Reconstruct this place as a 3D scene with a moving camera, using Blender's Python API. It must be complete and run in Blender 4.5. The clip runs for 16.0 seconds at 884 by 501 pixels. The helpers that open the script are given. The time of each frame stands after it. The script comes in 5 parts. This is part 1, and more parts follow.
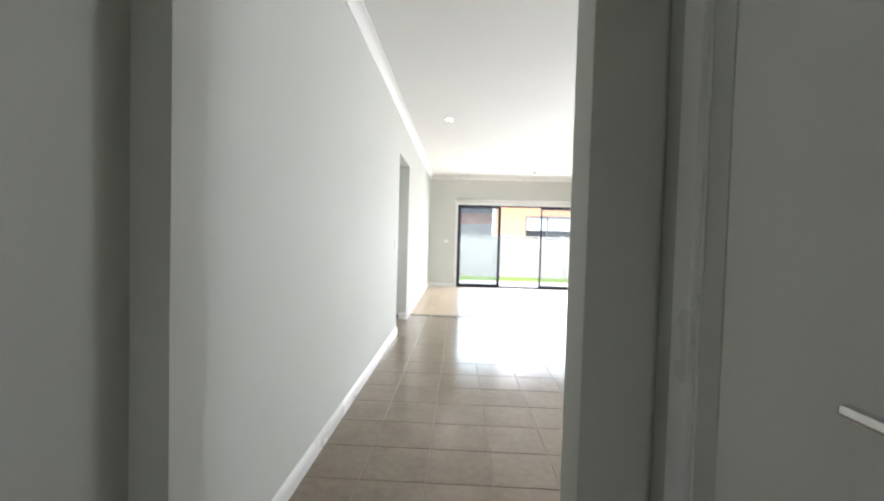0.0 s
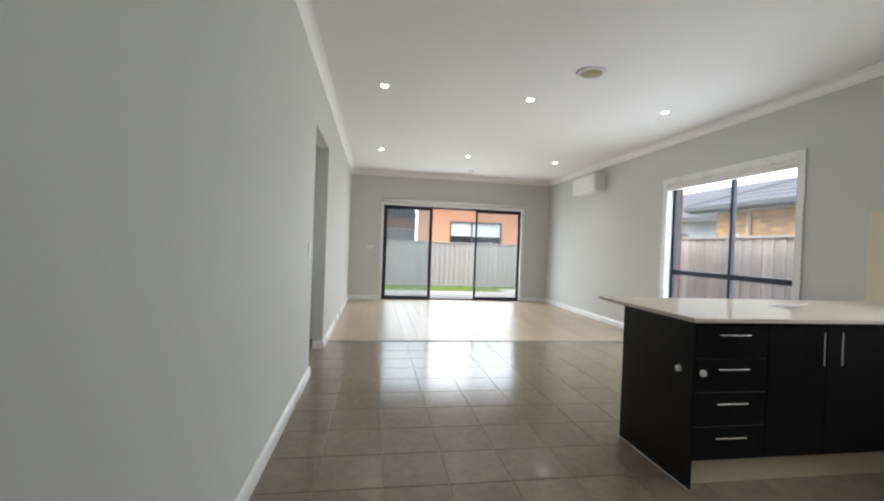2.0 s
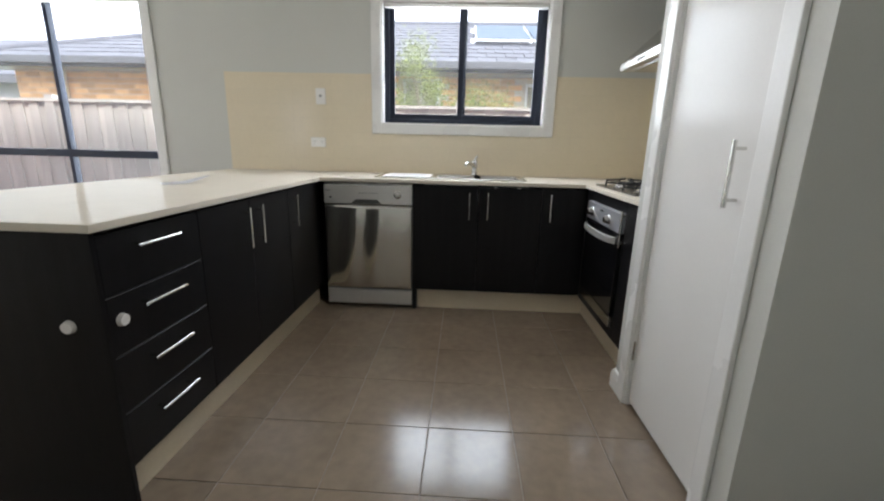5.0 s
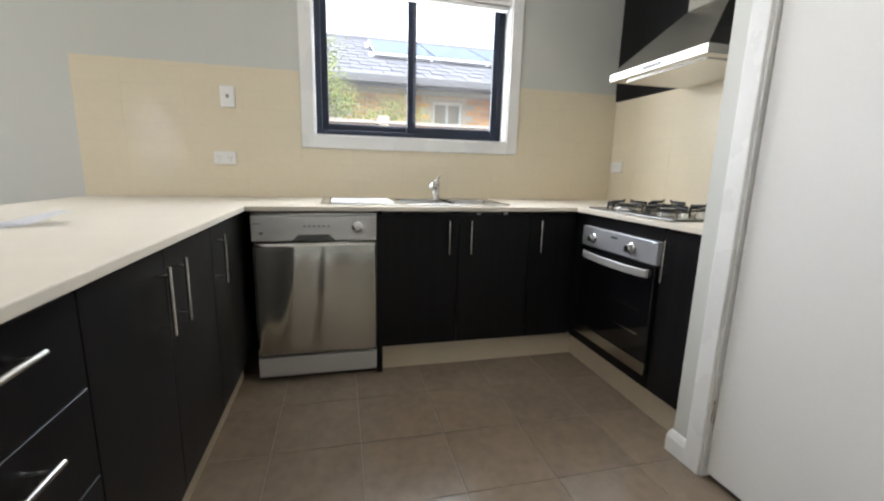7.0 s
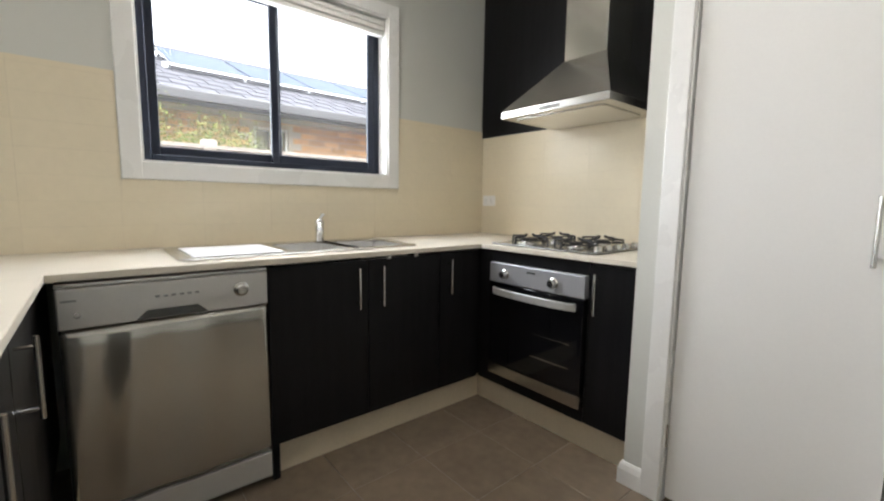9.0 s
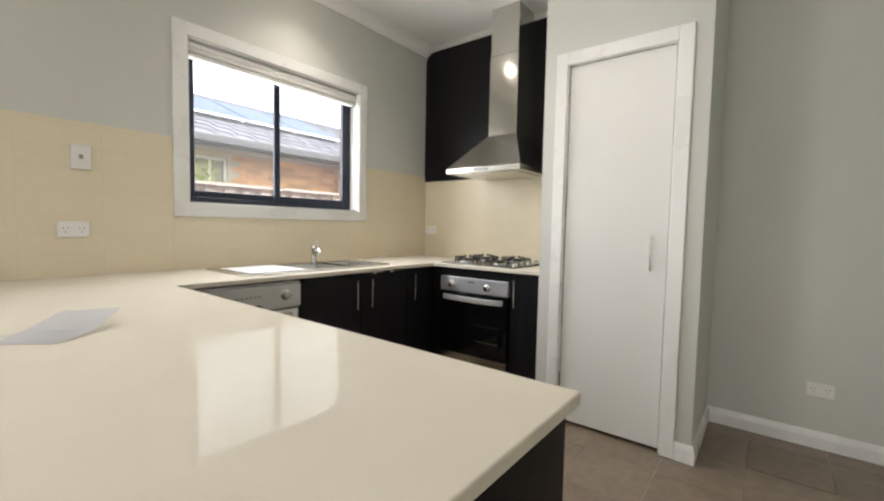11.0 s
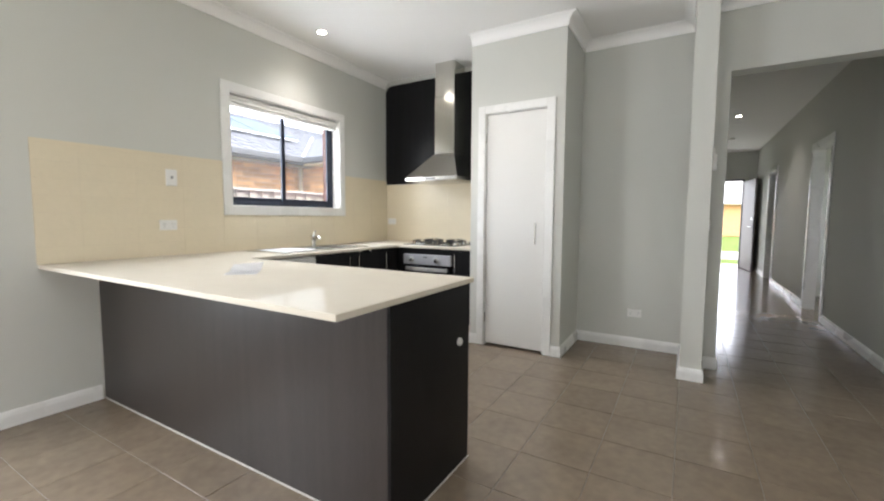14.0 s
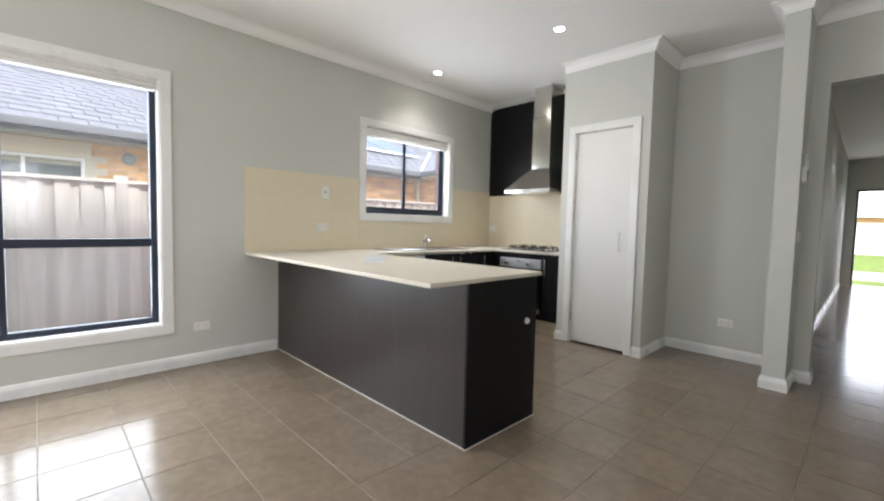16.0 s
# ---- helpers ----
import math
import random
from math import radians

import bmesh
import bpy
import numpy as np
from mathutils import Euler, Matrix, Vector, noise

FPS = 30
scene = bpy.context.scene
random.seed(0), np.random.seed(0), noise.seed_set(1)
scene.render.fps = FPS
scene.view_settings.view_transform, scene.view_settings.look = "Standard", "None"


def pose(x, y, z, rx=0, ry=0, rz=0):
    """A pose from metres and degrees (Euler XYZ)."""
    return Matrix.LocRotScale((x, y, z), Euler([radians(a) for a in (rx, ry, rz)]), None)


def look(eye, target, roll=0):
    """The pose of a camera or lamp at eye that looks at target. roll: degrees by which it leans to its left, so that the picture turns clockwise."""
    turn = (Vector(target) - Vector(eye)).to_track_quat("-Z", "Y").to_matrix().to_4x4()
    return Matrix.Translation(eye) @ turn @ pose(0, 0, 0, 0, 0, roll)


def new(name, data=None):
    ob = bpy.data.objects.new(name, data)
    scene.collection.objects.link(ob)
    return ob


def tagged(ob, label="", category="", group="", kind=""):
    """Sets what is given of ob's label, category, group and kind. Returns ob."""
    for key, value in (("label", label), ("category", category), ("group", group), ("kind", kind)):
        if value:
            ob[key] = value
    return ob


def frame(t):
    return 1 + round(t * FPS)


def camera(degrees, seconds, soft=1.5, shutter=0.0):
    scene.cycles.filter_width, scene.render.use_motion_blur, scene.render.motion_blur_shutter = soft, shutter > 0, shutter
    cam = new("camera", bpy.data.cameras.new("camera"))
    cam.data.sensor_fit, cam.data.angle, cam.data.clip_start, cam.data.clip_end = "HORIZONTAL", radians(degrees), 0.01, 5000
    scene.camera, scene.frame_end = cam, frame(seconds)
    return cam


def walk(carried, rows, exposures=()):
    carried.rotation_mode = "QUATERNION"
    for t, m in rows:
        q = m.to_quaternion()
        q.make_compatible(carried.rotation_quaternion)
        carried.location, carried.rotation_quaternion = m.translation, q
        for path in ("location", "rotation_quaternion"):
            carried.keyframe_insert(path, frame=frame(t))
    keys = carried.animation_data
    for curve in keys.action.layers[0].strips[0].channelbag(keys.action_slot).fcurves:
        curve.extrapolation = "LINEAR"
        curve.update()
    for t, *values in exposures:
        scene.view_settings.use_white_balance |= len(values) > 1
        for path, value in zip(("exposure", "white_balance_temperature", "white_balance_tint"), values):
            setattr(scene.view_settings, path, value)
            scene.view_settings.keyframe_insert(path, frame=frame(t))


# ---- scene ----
cam = camera(93.3, 16.0, soft=2.2)
PATH = [
    (0, (0.632, 0.267, 1.22), (0.55, 2.264, 1.16), 1.6),
    (0.2, (0.572, 0.409, 1.212), (0.417, 2.403, 1.171), 1.2),
    (0.5, (0.525, 0.571, 1.225), (0.319, 2.56, 1.192), 1.4),
    (0.7, (0.469, 0.714, 1.229), (0.277, 2.704, 1.205), 1.2),
    (1, (0.389, 0.916, 1.243), (0.247, 2.911, 1.227), 1.3),
    (1.5, (0.361, 1.251, 1.214), (0.372, 3.251, 1.199), 1.5),
    (2, (0.422, 1.581, 1.203), (0.737, 3.556, 1.183), 2.1),
    (2.5, (0.49, 1.895, 1.165), (1.443, 3.651, 1.09), 1.1),
    (3, (0.589, 2.087, 1.13), (2.101, 3.38, 0.928), 0.8),
    (3.5, (0.772, 2.216, 1.104), (2.571, 3.019, 0.762), 1.3),
    (4, (0.883, 2.325, 1.104), (2.784, 2.789, 0.687), 1.2),
    (6.5, (1.475, 2.89, 1.07), (3.409, 2.62, 0.639), 1.8),
    (7, (1.676, 3.038, 1.069), (3.582, 2.565, 0.69), 1.5),
    (7.5, (1.859, 3.152, 1.078), (3.702, 2.449, 0.745), 1.3),
    (8, (2.007, 3.161, 1.08), (3.762, 2.251, 0.77), 1.0),
    (8.5, (2.12, 3.201, 1.085), (3.76, 2.087, 0.821), 0.9),
    (9, (2.162, 3.337, 1.097), (3.691, 2.068, 0.871), 0.8),
    (9.5, (2.11, 3.48, 1.12), (3.531, 2.084, 0.935), 0.7),
    (9.7, (2.044, 3.549, 1.118), (3.432, 2.119, 0.95), 0.8),
    (10.6, (1.84, 3.935, 1.135), (3.119, 2.414, 1.008), 1.0),
    (12, (1.679, 4.562, 1.183), (2.789, 2.901, 1.081), 1.1),
    (12.5, (1.568, 4.716, 1.18), (2.643, 3.033, 1.071), 0.6),
    (13, (1.455, 4.929, 1.165), (2.491, 3.222, 1.041), 0.3),
    (13.5, (1.321, 5.115, 1.176), (2.335, 3.397, 1.032), 0.2),
    (14, (1.161, 5.235, 1.167), (2.172, 3.517, 1.01), 0.3),
    (14.5, (0.997, 5.323, 1.164), (2.027, 3.617, 0.997), 0.6),
    (15, (0.905, 5.392, 1.17), (1.99, 3.72, 1.004), 0.8),
    (15.5, (0.748, 5.54, 1.165), (1.947, 3.947, 1.015), 1.1),
    (16, (0.66, 5.629, 1.146), (2.091, 4.237, 1.027), 1.3),
]
EXPOSURES = [(0, 3.1, 6350, 12), (0.5, 2.9, 6350, 12), (1.0, 2.6, 6350, 12), (1.5, 2.15, 6400, 12), (2.0, 1.98, 6400, 12), (2.5, 1.95, 6450, 12), (3.0, 1.95, 6450, 12), (3.5, 2.1, 6400, 12), (4.0, 2.2, 6350, 12), (5.2, 2.38, 6400, 14), (7, 2.65, 6450, 14), (9.5, 2.52, 6800, 14), (12.5, 2.5, 7050, 14), (13.5, 2.64, 6700, 14), (14.5, 2.8, 6500, 14), (15.5, 2.72, 6500, 14), (16, 2.5, 6500, 14)]
walk(cam, [(t, look(eye, target, roll)) for t, eye, target, roll in PATH], EXPOSURES)
SKY, SUN, DAY, LAMPW = 0.105, 1.9, 5.4, 5.4

# ---------------------------------------------------------------- world, sun, large lights
world = bpy.data.worlds.new("sky")
scene.world = world
world.use_nodes = True
wn = world.node_tree.nodes
sky = wn.new("ShaderNodeTexSky")
sky.sky_type, sky.sun_disc = "NISHITA", False
sky.sun_elevation, sky.sun_rotation = radians(53.3), radians(243.4)
sky.air_density, sky.dust_density, sky.ozone_density = 1.0, 3.0, 1.0
wn["Background"].inputs["Strength"].default_value = SKY
# thin bright cloud over the whole sky
wl = world.node_tree.links
wtc = wn.new("ShaderNodeTexCoord")
cloud = wn.new("ShaderNodeTexNoise")
cloud.inputs["Scale"].default_value, cloud.inputs["Detail"].default_value = 2.2, 6
wl.new(wtc.outputs["Generated"], cloud.inputs["Vector"])
cr = wn.new("ShaderNodeMapRange")
cr.inputs["From Min"].default_value, cr.inputs["From Max"].default_value = 0.25, 0.55
cr.inputs["To Min"].default_value, cr.inputs["To Max"].default_value = 0.55, 1.0
wl.new(cloud.outputs[0], cr.inputs[0])
cm = wn.new("ShaderNodeMix")
cm.data_type = "RGBA"
cm.inputs[7].default_value = (10.4, 11.0, 12.2, 1)
wl.new(cr.outputs[0], cm.inputs[0])
wl.new(sky.outputs[0], cm.inputs[6])
wl.new(cm.outputs[2], wn["Background"].inputs["Color"])
sun = new("sun", bpy.data.lights.new("sun", "SUN"))
sun.data.energy, sun.data.angle, sun.data.color = SUN, radians(14), (1, 0.95, 0.87)
sun.matrix_world = look((-18, -9, 27), (0, 0, 0))


def area_light(name, eye, target, w, h, power):
    ob = new(name, bpy.data.lights.new(name, "AREA"))
    ob.data.shape, ob.data.size, ob.data.size_y, ob.data.energy = "RECTANGLE", w, h, power
    ob.data.color = (0.88, 0.94, 1.0)
    ob.matrix_world = look(eye, target)
    return ob


area_light("daylight_slider", (2.17, 10.98, 1.05), (2.17, 3.0, 0.0), 3.0, 1.95, DAY * 3.1)
area_light("daylight_window", (4.56, 5.86, 1.26), (0, 5.86, 1.0), 1.7, 1.7, DAY * 2.8)
area_light("daylight_kitchen", (4.56, 2.56, 1.7), (0, 2.56, 1.3), 1.15, 0.85, DAY * 1.2)
area_light("daylight_front", (0.49, -7.2, 1.1), (0.49, 0, 1.0), 0.75, 1.9, DAY * 0.24)
# added fill lamps behind unseen openings, to brighten hall and side passage
area_light("fill_side_room", (-2.1, -1.6, 1.5), (0, -1.6, 1.0), 1.4, 1.1, DAY * 0.25)
area_light("fill_passage", (-2.1, 6.1, 1.5), (0, 6.1, 1.2), 1.0, 1.1, DAY * 0.5)


# ---------------------------------------------------------------- materials
def mat(name, color, rough=0.5, metal=0.0, var=0.06, scale=6.0, fine=60.0, bump=0.02, coat=0.0, stretch=(1, 1, 1), rvar=0.05, dark=None, spec=0.5, per_object=0.0):
    """A painted, stony or metal surface: two scales of tone, gloss and relief."""
    m = bpy.data.materials.new(name)
    m.use_nodes = True
    nt = m.node_tree
    n, l = nt.nodes, nt.links
    b = n["Principled BSDF"]
    b.inputs["Metallic"].default_value = metal
    b.inputs["Coat Weight"].default_value = coat
    b.inputs["Specular IOR Level"].default_value = spec
    tc = n.new("ShaderNodeTexCoord")
    mp = n.new("ShaderNodeMapping")
    mp.inputs["Scale"].default_value = stretch
    l.new(tc.outputs["Object"], mp.inputs["Vector"])
    if per_object:
        shift = n.new("ShaderNodeObjectInfo")
        wide = n.new("ShaderNodeMath")
        wide.operation = "MULTIPLY"
        wide.inputs[1].default_value = 60.0
        l.new(shift.outputs["Random"], wide.inputs[0])
        l.new(wide.outputs[0], mp.inputs["Location"])
    big = n.new("ShaderNodeTexNoise")
    big.inputs["Scale"].default_value, big.inputs["Detail"].default_value = scale, 4
    small = n.new("ShaderNodeTexNoise")
    small.inputs["Scale"].default_value, small.inputs["Detail"].default_value = fine, 3
    l.new(mp.outputs[0], big.inputs["Vector"])
    l.new(mp.outputs[0], small.inputs["Vector"])
    add = n.new("ShaderNodeMath")
    add.operation = "MULTIPLY_ADD"
    l.new(small.outputs[0], add.inputs[0])
    add.inputs[1].default_value = 0.5
    half = n.new("ShaderNodeMath")
    half.operation = "MULTIPLY"
    half.inputs[1].default_value = 0.5
    l.new(big.outputs[0], half.inputs[0])
    l.new(half.outputs[0], add.inputs[2])
    fac = add.outputs[0]
    if per_object:
        oi = n.new("ShaderNodeObjectInfo")
        pa = n.new("ShaderNodeMath")
        pa.operation = "MULTIPLY_ADD"
        pa.inputs[1].default_value = per_object
        l.new(oi.outputs["Random"], pa.inputs[0])
        sub = n.new("ShaderNodeMath")
        sub.operation = "SUBTRACT"
        sub.inputs[1].default_value = per_object / 2
        l.new(fac, sub.inputs[0])
        l.new(sub.outputs[0], pa.inputs[2])
        fac = pa.outputs[0]
    ramp = n.new("ShaderNodeValToRGB")
    c0 = dark or tuple(c * (1 - var) for c in color)
    c1 = tuple(min(1, c * (1 + var)) for c in color)
    ramp.color_ramp.elements[0].color, ramp.color_ramp.elements[1].color = (*c0, 1), (*c1, 1)
    ramp.color_ramp.elements[0].position, ramp.color_ramp.elements[1].position = 0.32, 0.68
    l.new(fac, ramp.inputs[0])
    l.new(ramp.outputs[0], b.inputs["Base Color"])
    rm = n.new("ShaderNodeMapRange")
    rm.inputs["To Min"].default_value, rm.inputs["To Max"].default_value = max(0.02, rough - rvar), rough + rvar
    l.new(big.outputs[0], rm.inputs[0])
    l.new(rm.outputs[0], b.inputs["Roughness"])
    if bump:
        bp = n.new("ShaderNodeBump")
        bp.inputs["Strength"].default_value, bp.inputs["Distance"].default_value = bump, 0.01
        l.new(small.outputs[0], bp.inputs["Height"])
        l.new(bp.outputs[0], b.inputs["Normal"])
    return m


def glow(name, color, strength):
    m = bpy.data.materials.new(name)
    m.use_nodes = True
    b = m.node_tree.nodes["Principled BSDF"]
    b.inputs["Base Color"].default_value = (0.9, 0.9, 0.88, 1)
    b.inputs["Emission Color"].default_value, b.inputs["Emission Strength"].default_value = (*color, 1), strength
    return m


def glass_mat(name, tint=(1, 1, 1), gloss=0.1):
    m = bpy.data.materials.new(name)
    m.use_nodes = True
    n, l = m.node_tree.nodes, m.node_tree.links
    n.remove(n["Principled BSDF"])
    tr, gl, mix, fr = n.new("ShaderNodeBsdfTransparent"), n.new("ShaderNodeBsdfGlossy"), n.new("ShaderNodeMixShader"), n.new("ShaderNodeLayerWeight")
    tr.inputs[0].default_value = (*tint, 1)
    gl.inputs["Roughness"].default_value = 0.02
    fr.inputs["Blend"].default_value = 0.5
    pw = n.new("ShaderNodeMath")
    pw.operation = "POWER"
    pw.inputs[1].default_value = 4.0
    l.new(fr.outputs["Facing"], pw.inputs[0])
    sc = n.new("ShaderNodeMath")
    sc.operation = "MULTIPLY_ADD"
    sc.inputs[1].default_value, sc.inputs[2].default_value = 0.6, gloss * 0.3
    l.new(pw.outputs[0], sc.inputs[0])
    l.new(sc.outputs[0], mix.inputs[0])
    l.new(tr.outputs[0], mix.inputs[1])
    l.new(gl.outputs[0], mix.inputs[2])
    # a faint translucent haze puts the veil of lens flare into the glass
    flare, flare_mix = n.new("ShaderNodeBsdfTranslucent"), n.new("ShaderNodeMixShader")
    flare.inputs[0].default_value = (0.9, 0.92, 0.95, 1)
    flare_mix.inputs[0].default_value = 0.008
    l.new(mix.outputs[0], flare_mix.inputs[1])
    l.new(flare.outputs[0], flare_mix.inputs[2])
    l.new(flare_mix.outputs[0], n["Material Output"].inputs[0])
    return m


WALL = mat("wall_paint", (0.605, 0.610, 0.566), 0.66, spec=0.14, var=0.025, scale=1.2, fine=180, bump=0.03)
# ceiling white made lighter, to make up for the cove catching less light
CORNICE = mat("lightened_cornice_paint", (0.90, 0.89, 0.865), 0.6, var=0.015, scale=1.0, fine=150, bump=0.02)
CEIL = mat("ceiling_paint", (0.84, 0.83, 0.805), 0.7, var=0.02, scale=1.0, fine=150, bump=0.03)
TRIM = mat("white_gloss_paint", (0.80, 0.80, 0.775), 0.28, var=0.02, scale=3, fine=90, bump=0.015)
DOORW = mat("white_door_paint", (0.78, 0.775, 0.745), 0.18, spec=0.08, var=0.015, scale=2, fine=120, bump=0.02)
DARKW = mat("dark_woodgrain_laminate", (0.0095, 0.0092, 0.0098), 0.36, spec=0.16, var=0.35, scale=3, fine=70, bump=0.05, stretch=(9, 9, 0.5))
DARKP = mat("brown_woodgrain_panel", (0.043, 0.036, 0.032), 0.34, spec=0.35, var=0.22, scale=3, fine=60, bump=0.05, stretch=(9, 9, 0.4))
BENCH = mat("cream_stone", (0.68, 0.632, 0.535), 0.10, var=0.03, scale=8, fine=260, bump=0.003, rvar=0.03, spec=0.0, coat=0.075)
SPLASH = mat("cream_glazed_tile", (0.74, 0.66, 0.50), 0.13, var=0.025, scale=3, fine=40, bump=0.008, per_object=0.05, spec=0.13)
SPLASHG = mat("cream_tile_grout", (0.66, 0.58, 0.44), 0.7, var=0.04)
BEAD = mat("white_sealant", (0.62, 0.60, 0.56), 0.5, var=0.06, scale=30)
KICK = mat("cream_kickboard", (0.66, 0.57, 0.42), 0.45, var=0.05)
STEEL = mat("brushed_steel", (0.56, 0.55, 0.505), 0.13, 0.94, var=0.03, scale=1.5, fine=90, bump=0.0, stretch=(6, 6, 0.5), rvar=0.03)
STEELH = mat("plain_steel", (0.56, 0.54, 0.50), 0.24, 1.0, var=0.04, scale=2, fine=80, bump=0.0, rvar=0.04)
grain = STEEL.node_tree.nodes.new("ShaderNodeCombineXYZ")
grain.inputs[2].default_value = 1.0
STEEL.node_tree.nodes["Principled BSDF"].inputs["Anisotropic"].default_value = 0.5
STEEL.node_tree.links.new(grain.outputs[0], STEEL.node_tree.nodes["Principled BSDF"].inputs["Tangent"])
CHROME = mat("chrome", (0.75, 0.75, 0.74), 0.10, 1.0, var=0.03, bump=0)
SATIN = mat("satin_nickel", (0.66, 0.65, 0.62), 0.24, 1.0, var=0.03, bump=0)
SILVER = mat("silver_paint", (0.62, 0.615, 0.59), 0.30, 0.45, var=0.03, scale=3, fine=120, bump=0.005)
BLACKG = mat("black_oven_glass", (0.006, 0.006, 0.007), 0.05, var=0.1, bump=0, rvar=0.01)
# cast iron, and the black of unlit rooms behind far windows
IRON_SHADE = mat("black_iron_and_shade", (0.012, 0.012, 0.013), 0.5, var=0.3, fine=200, bump=0.1)
# dark aluminium, with the navy cast of lens flare put into its colour
ALU = mat("flare_tinted_aluminium", (0.020, 0.026, 0.044), 0.45, 0.0, spec=0.3, var=0.1, bump=0.01)
PLASTIC = mat("white_plastic", (0.80, 0.79, 0.76), 0.3, var=0.01, bump=0)
# plastic, and the painted shade in and under the neighbour's house
GREYP_SHADE = mat("grey_plastic_and_shade", (0.28, 0.29, 0.28), 0.4, var=0.05, bump=0)
SCREEN = mat("grey_lcd", (0.07, 0.075, 0.07), 0.2, var=0.05, bump=0)
VENTM = mat("tan_vent_plastic", (0.42, 0.36, 0.22), 0.5, var=0.05)
TILE = mat("brown_porcelain_tile", (0.225, 0.177, 0.129), 0.17, var=0.15, scale=4, fine=22, bump=0.006, per_object=0.08, rvar=0.05, coat=0.03, spec=0.42)
GROUT = mat("pale_grout", (0.27, 0.235, 0.195), 0.75, var=0.15, scale=9, fine=90, bump=0.1)
CARPET = mat("pale_oak_board", (0.46, 0.355, 0.25), 0.30, var=0.16, scale=3, fine=60, bump=0.03, stretch=(10, 0.7, 1), per_object=0.25)
FABRIC = mat("white_blind_fabric", (0.78, 0.77, 0.74), 0.8, var=0.03, fine=300, bump=0.05)
PAPER = mat("white_paper", (0.80, 0.80, 0.805), 0.6, var=0.02)
LAMP = glow("lamp_glow", (1.0, 0.93, 0.82), 14.0)
GLASS = glass_mat("window_glass", (0.86, 0.885, 0.885), 0.05)
BRICK_R = mat("red_brick", (0.22, 0.085, 0.055), 0.85, var=0.3, scale=9, fine=80, bump=0.3)
BRICK_O = mat("orange_brick", (0.66, 0.37, 0.165), 0.85, var=0.18, scale=6, fine=70, bump=0.3, per_object=0.3)
MORTAR = mat("mortar", (0.58, 0.50, 0.38), 0.9, var=0.1, bump=0.2)
RENDER_T = mat("tan_render", (0.46, 0.225, 0.125), 0.85, var=0.06, scale=2, fine=60, bump=0.15)
ROOF = mat("slate_grey_roof_tile", (0.085, 0.085, 0.098), 0.8, spec=0.15, var=0.25, scale=6, fine=50, bump=0.15)
ROOFB = mat("brown_roof", (0.20, 0.085, 0.05), 0.7, var=0.2, scale=6)
GUTTER = mat("dark_gutter", (0.07, 0.07, 0.075), 0.45, var=0.1)
PALING = mat("weathered_paling", (0.66, 0.62, 0.56), 0.85, var=0.18, scale=3, fine=50, bump=0.25, stretch=(5, 5, 0.4), per_object=0.3)
METALF = mat("grey_fence_paling", (0.29, 0.275, 0.262), 0.85, spec=0.1, var=0.1, scale=3, fine=50, bump=0.15, stretch=(5, 5, 0.4), per_object=0.1)
GRASS = mat("grass", (0.070, 0.100, 0.026), 0.95, spec=0.03, var=0.4, scale=3, fine=90, bump=0.6)
BLINDG = mat("pale_grey_blind", (0.52, 0.53, 0.55), 0.8, var=0.04)
CONCRETE = mat("concrete", (0.24, 0.23, 0.21), 0.9, spec=0.08, var=0.1, scale=3, fine=60, bump=0.15)
OVENP = mat("oven_steel", (0.50, 0.51, 0.53), 0.34, 0.55, var=0.04, scale=2, fine=90, bump=0, stretch=(0.5, 6, 6))
HOBPLATE = mat("dark_hob_steel", (0.16, 0.155, 0.15), 0.25, 0.85, var=0.06, scale=3, fine=80, bump=0)
SOLAR = mat("solar_panel", (0.085, 0.105, 0.14), 0.9, spec=0.0, var=0.12, scale=3)
LEAF = mat("leaf_green", (0.21, 0.245, 0.065), 0.8, spec=0.1, var=0.3, scale=12, bump=0)
BARK = mat("bark", (0.26, 0.21, 0.15), 0.9, var=0.3, scale=12, bump=0.4)


# ---------------------------------------------------------------- mesh helpers
def mesh_ob(name, bm, material, smooth=False):
    me = bpy.data.meshes.new(name)
    bm.to_mesh(me)
    bm.free()
    me.materials.append(material)
    if smooth:
        for p in me.polygons:
            p.use_smooth = True
    return new(name, me)


def put(ob, parent):
    ob.parent = parent
    ob.matrix_parent_inverse = parent.matrix_basis.inverted() if parent.parent is None else (parent.parent.matrix_basis @ parent.matrix_parent_inverse @ parent.matrix_basis).inverted()
    return ob


def part(name, bm, material, parent, label="", smooth=False):
    ob = mesh_ob(name, bm, material, smooth)
    put(ob, parent)
    return tagged(ob, label) if label else ob


def thing(name, at, label, category, group=""):
    ob = new(name)
    ob.empty_display_size = 0.05
    ob.matrix_basis = pose(*at)
    return tagged(ob, label, category, group)


def bx(bm, x0, x1, y0, y1, z0, z1, bevel=0.0, seg=2):
    """Add a box between two corners, its edges rounded by bevel."""
    vs = [bm.verts.new((x, y, z)) for z in (z0, z1) for y in (y0, y1) for x in (x0, x1)]
    fs = [bm.faces.new([vs[i] for i in q]) for q in ((0, 2, 3, 1), (4, 5, 7, 6), (0, 1, 5, 4), (2, 6, 7, 3), (0, 4, 6, 2), (1, 3, 7, 5))]
    if bevel:
        es = list({e for f in fs for e in f.edges})
        bmesh.ops.bevel(bm, geom=es, offset=bevel, segments=seg, affect="EDGES", profile=0.5)
    return bm


def B(x0, x1, y0, y1, z0, z1, bevel=0.0, seg=2):
    return bx(bmesh.new(), min(x0, x1), max(x0, x1), min(y0, y1), max(y0, y1), min(z0, z1), max(z0, z1), bevel, seg)


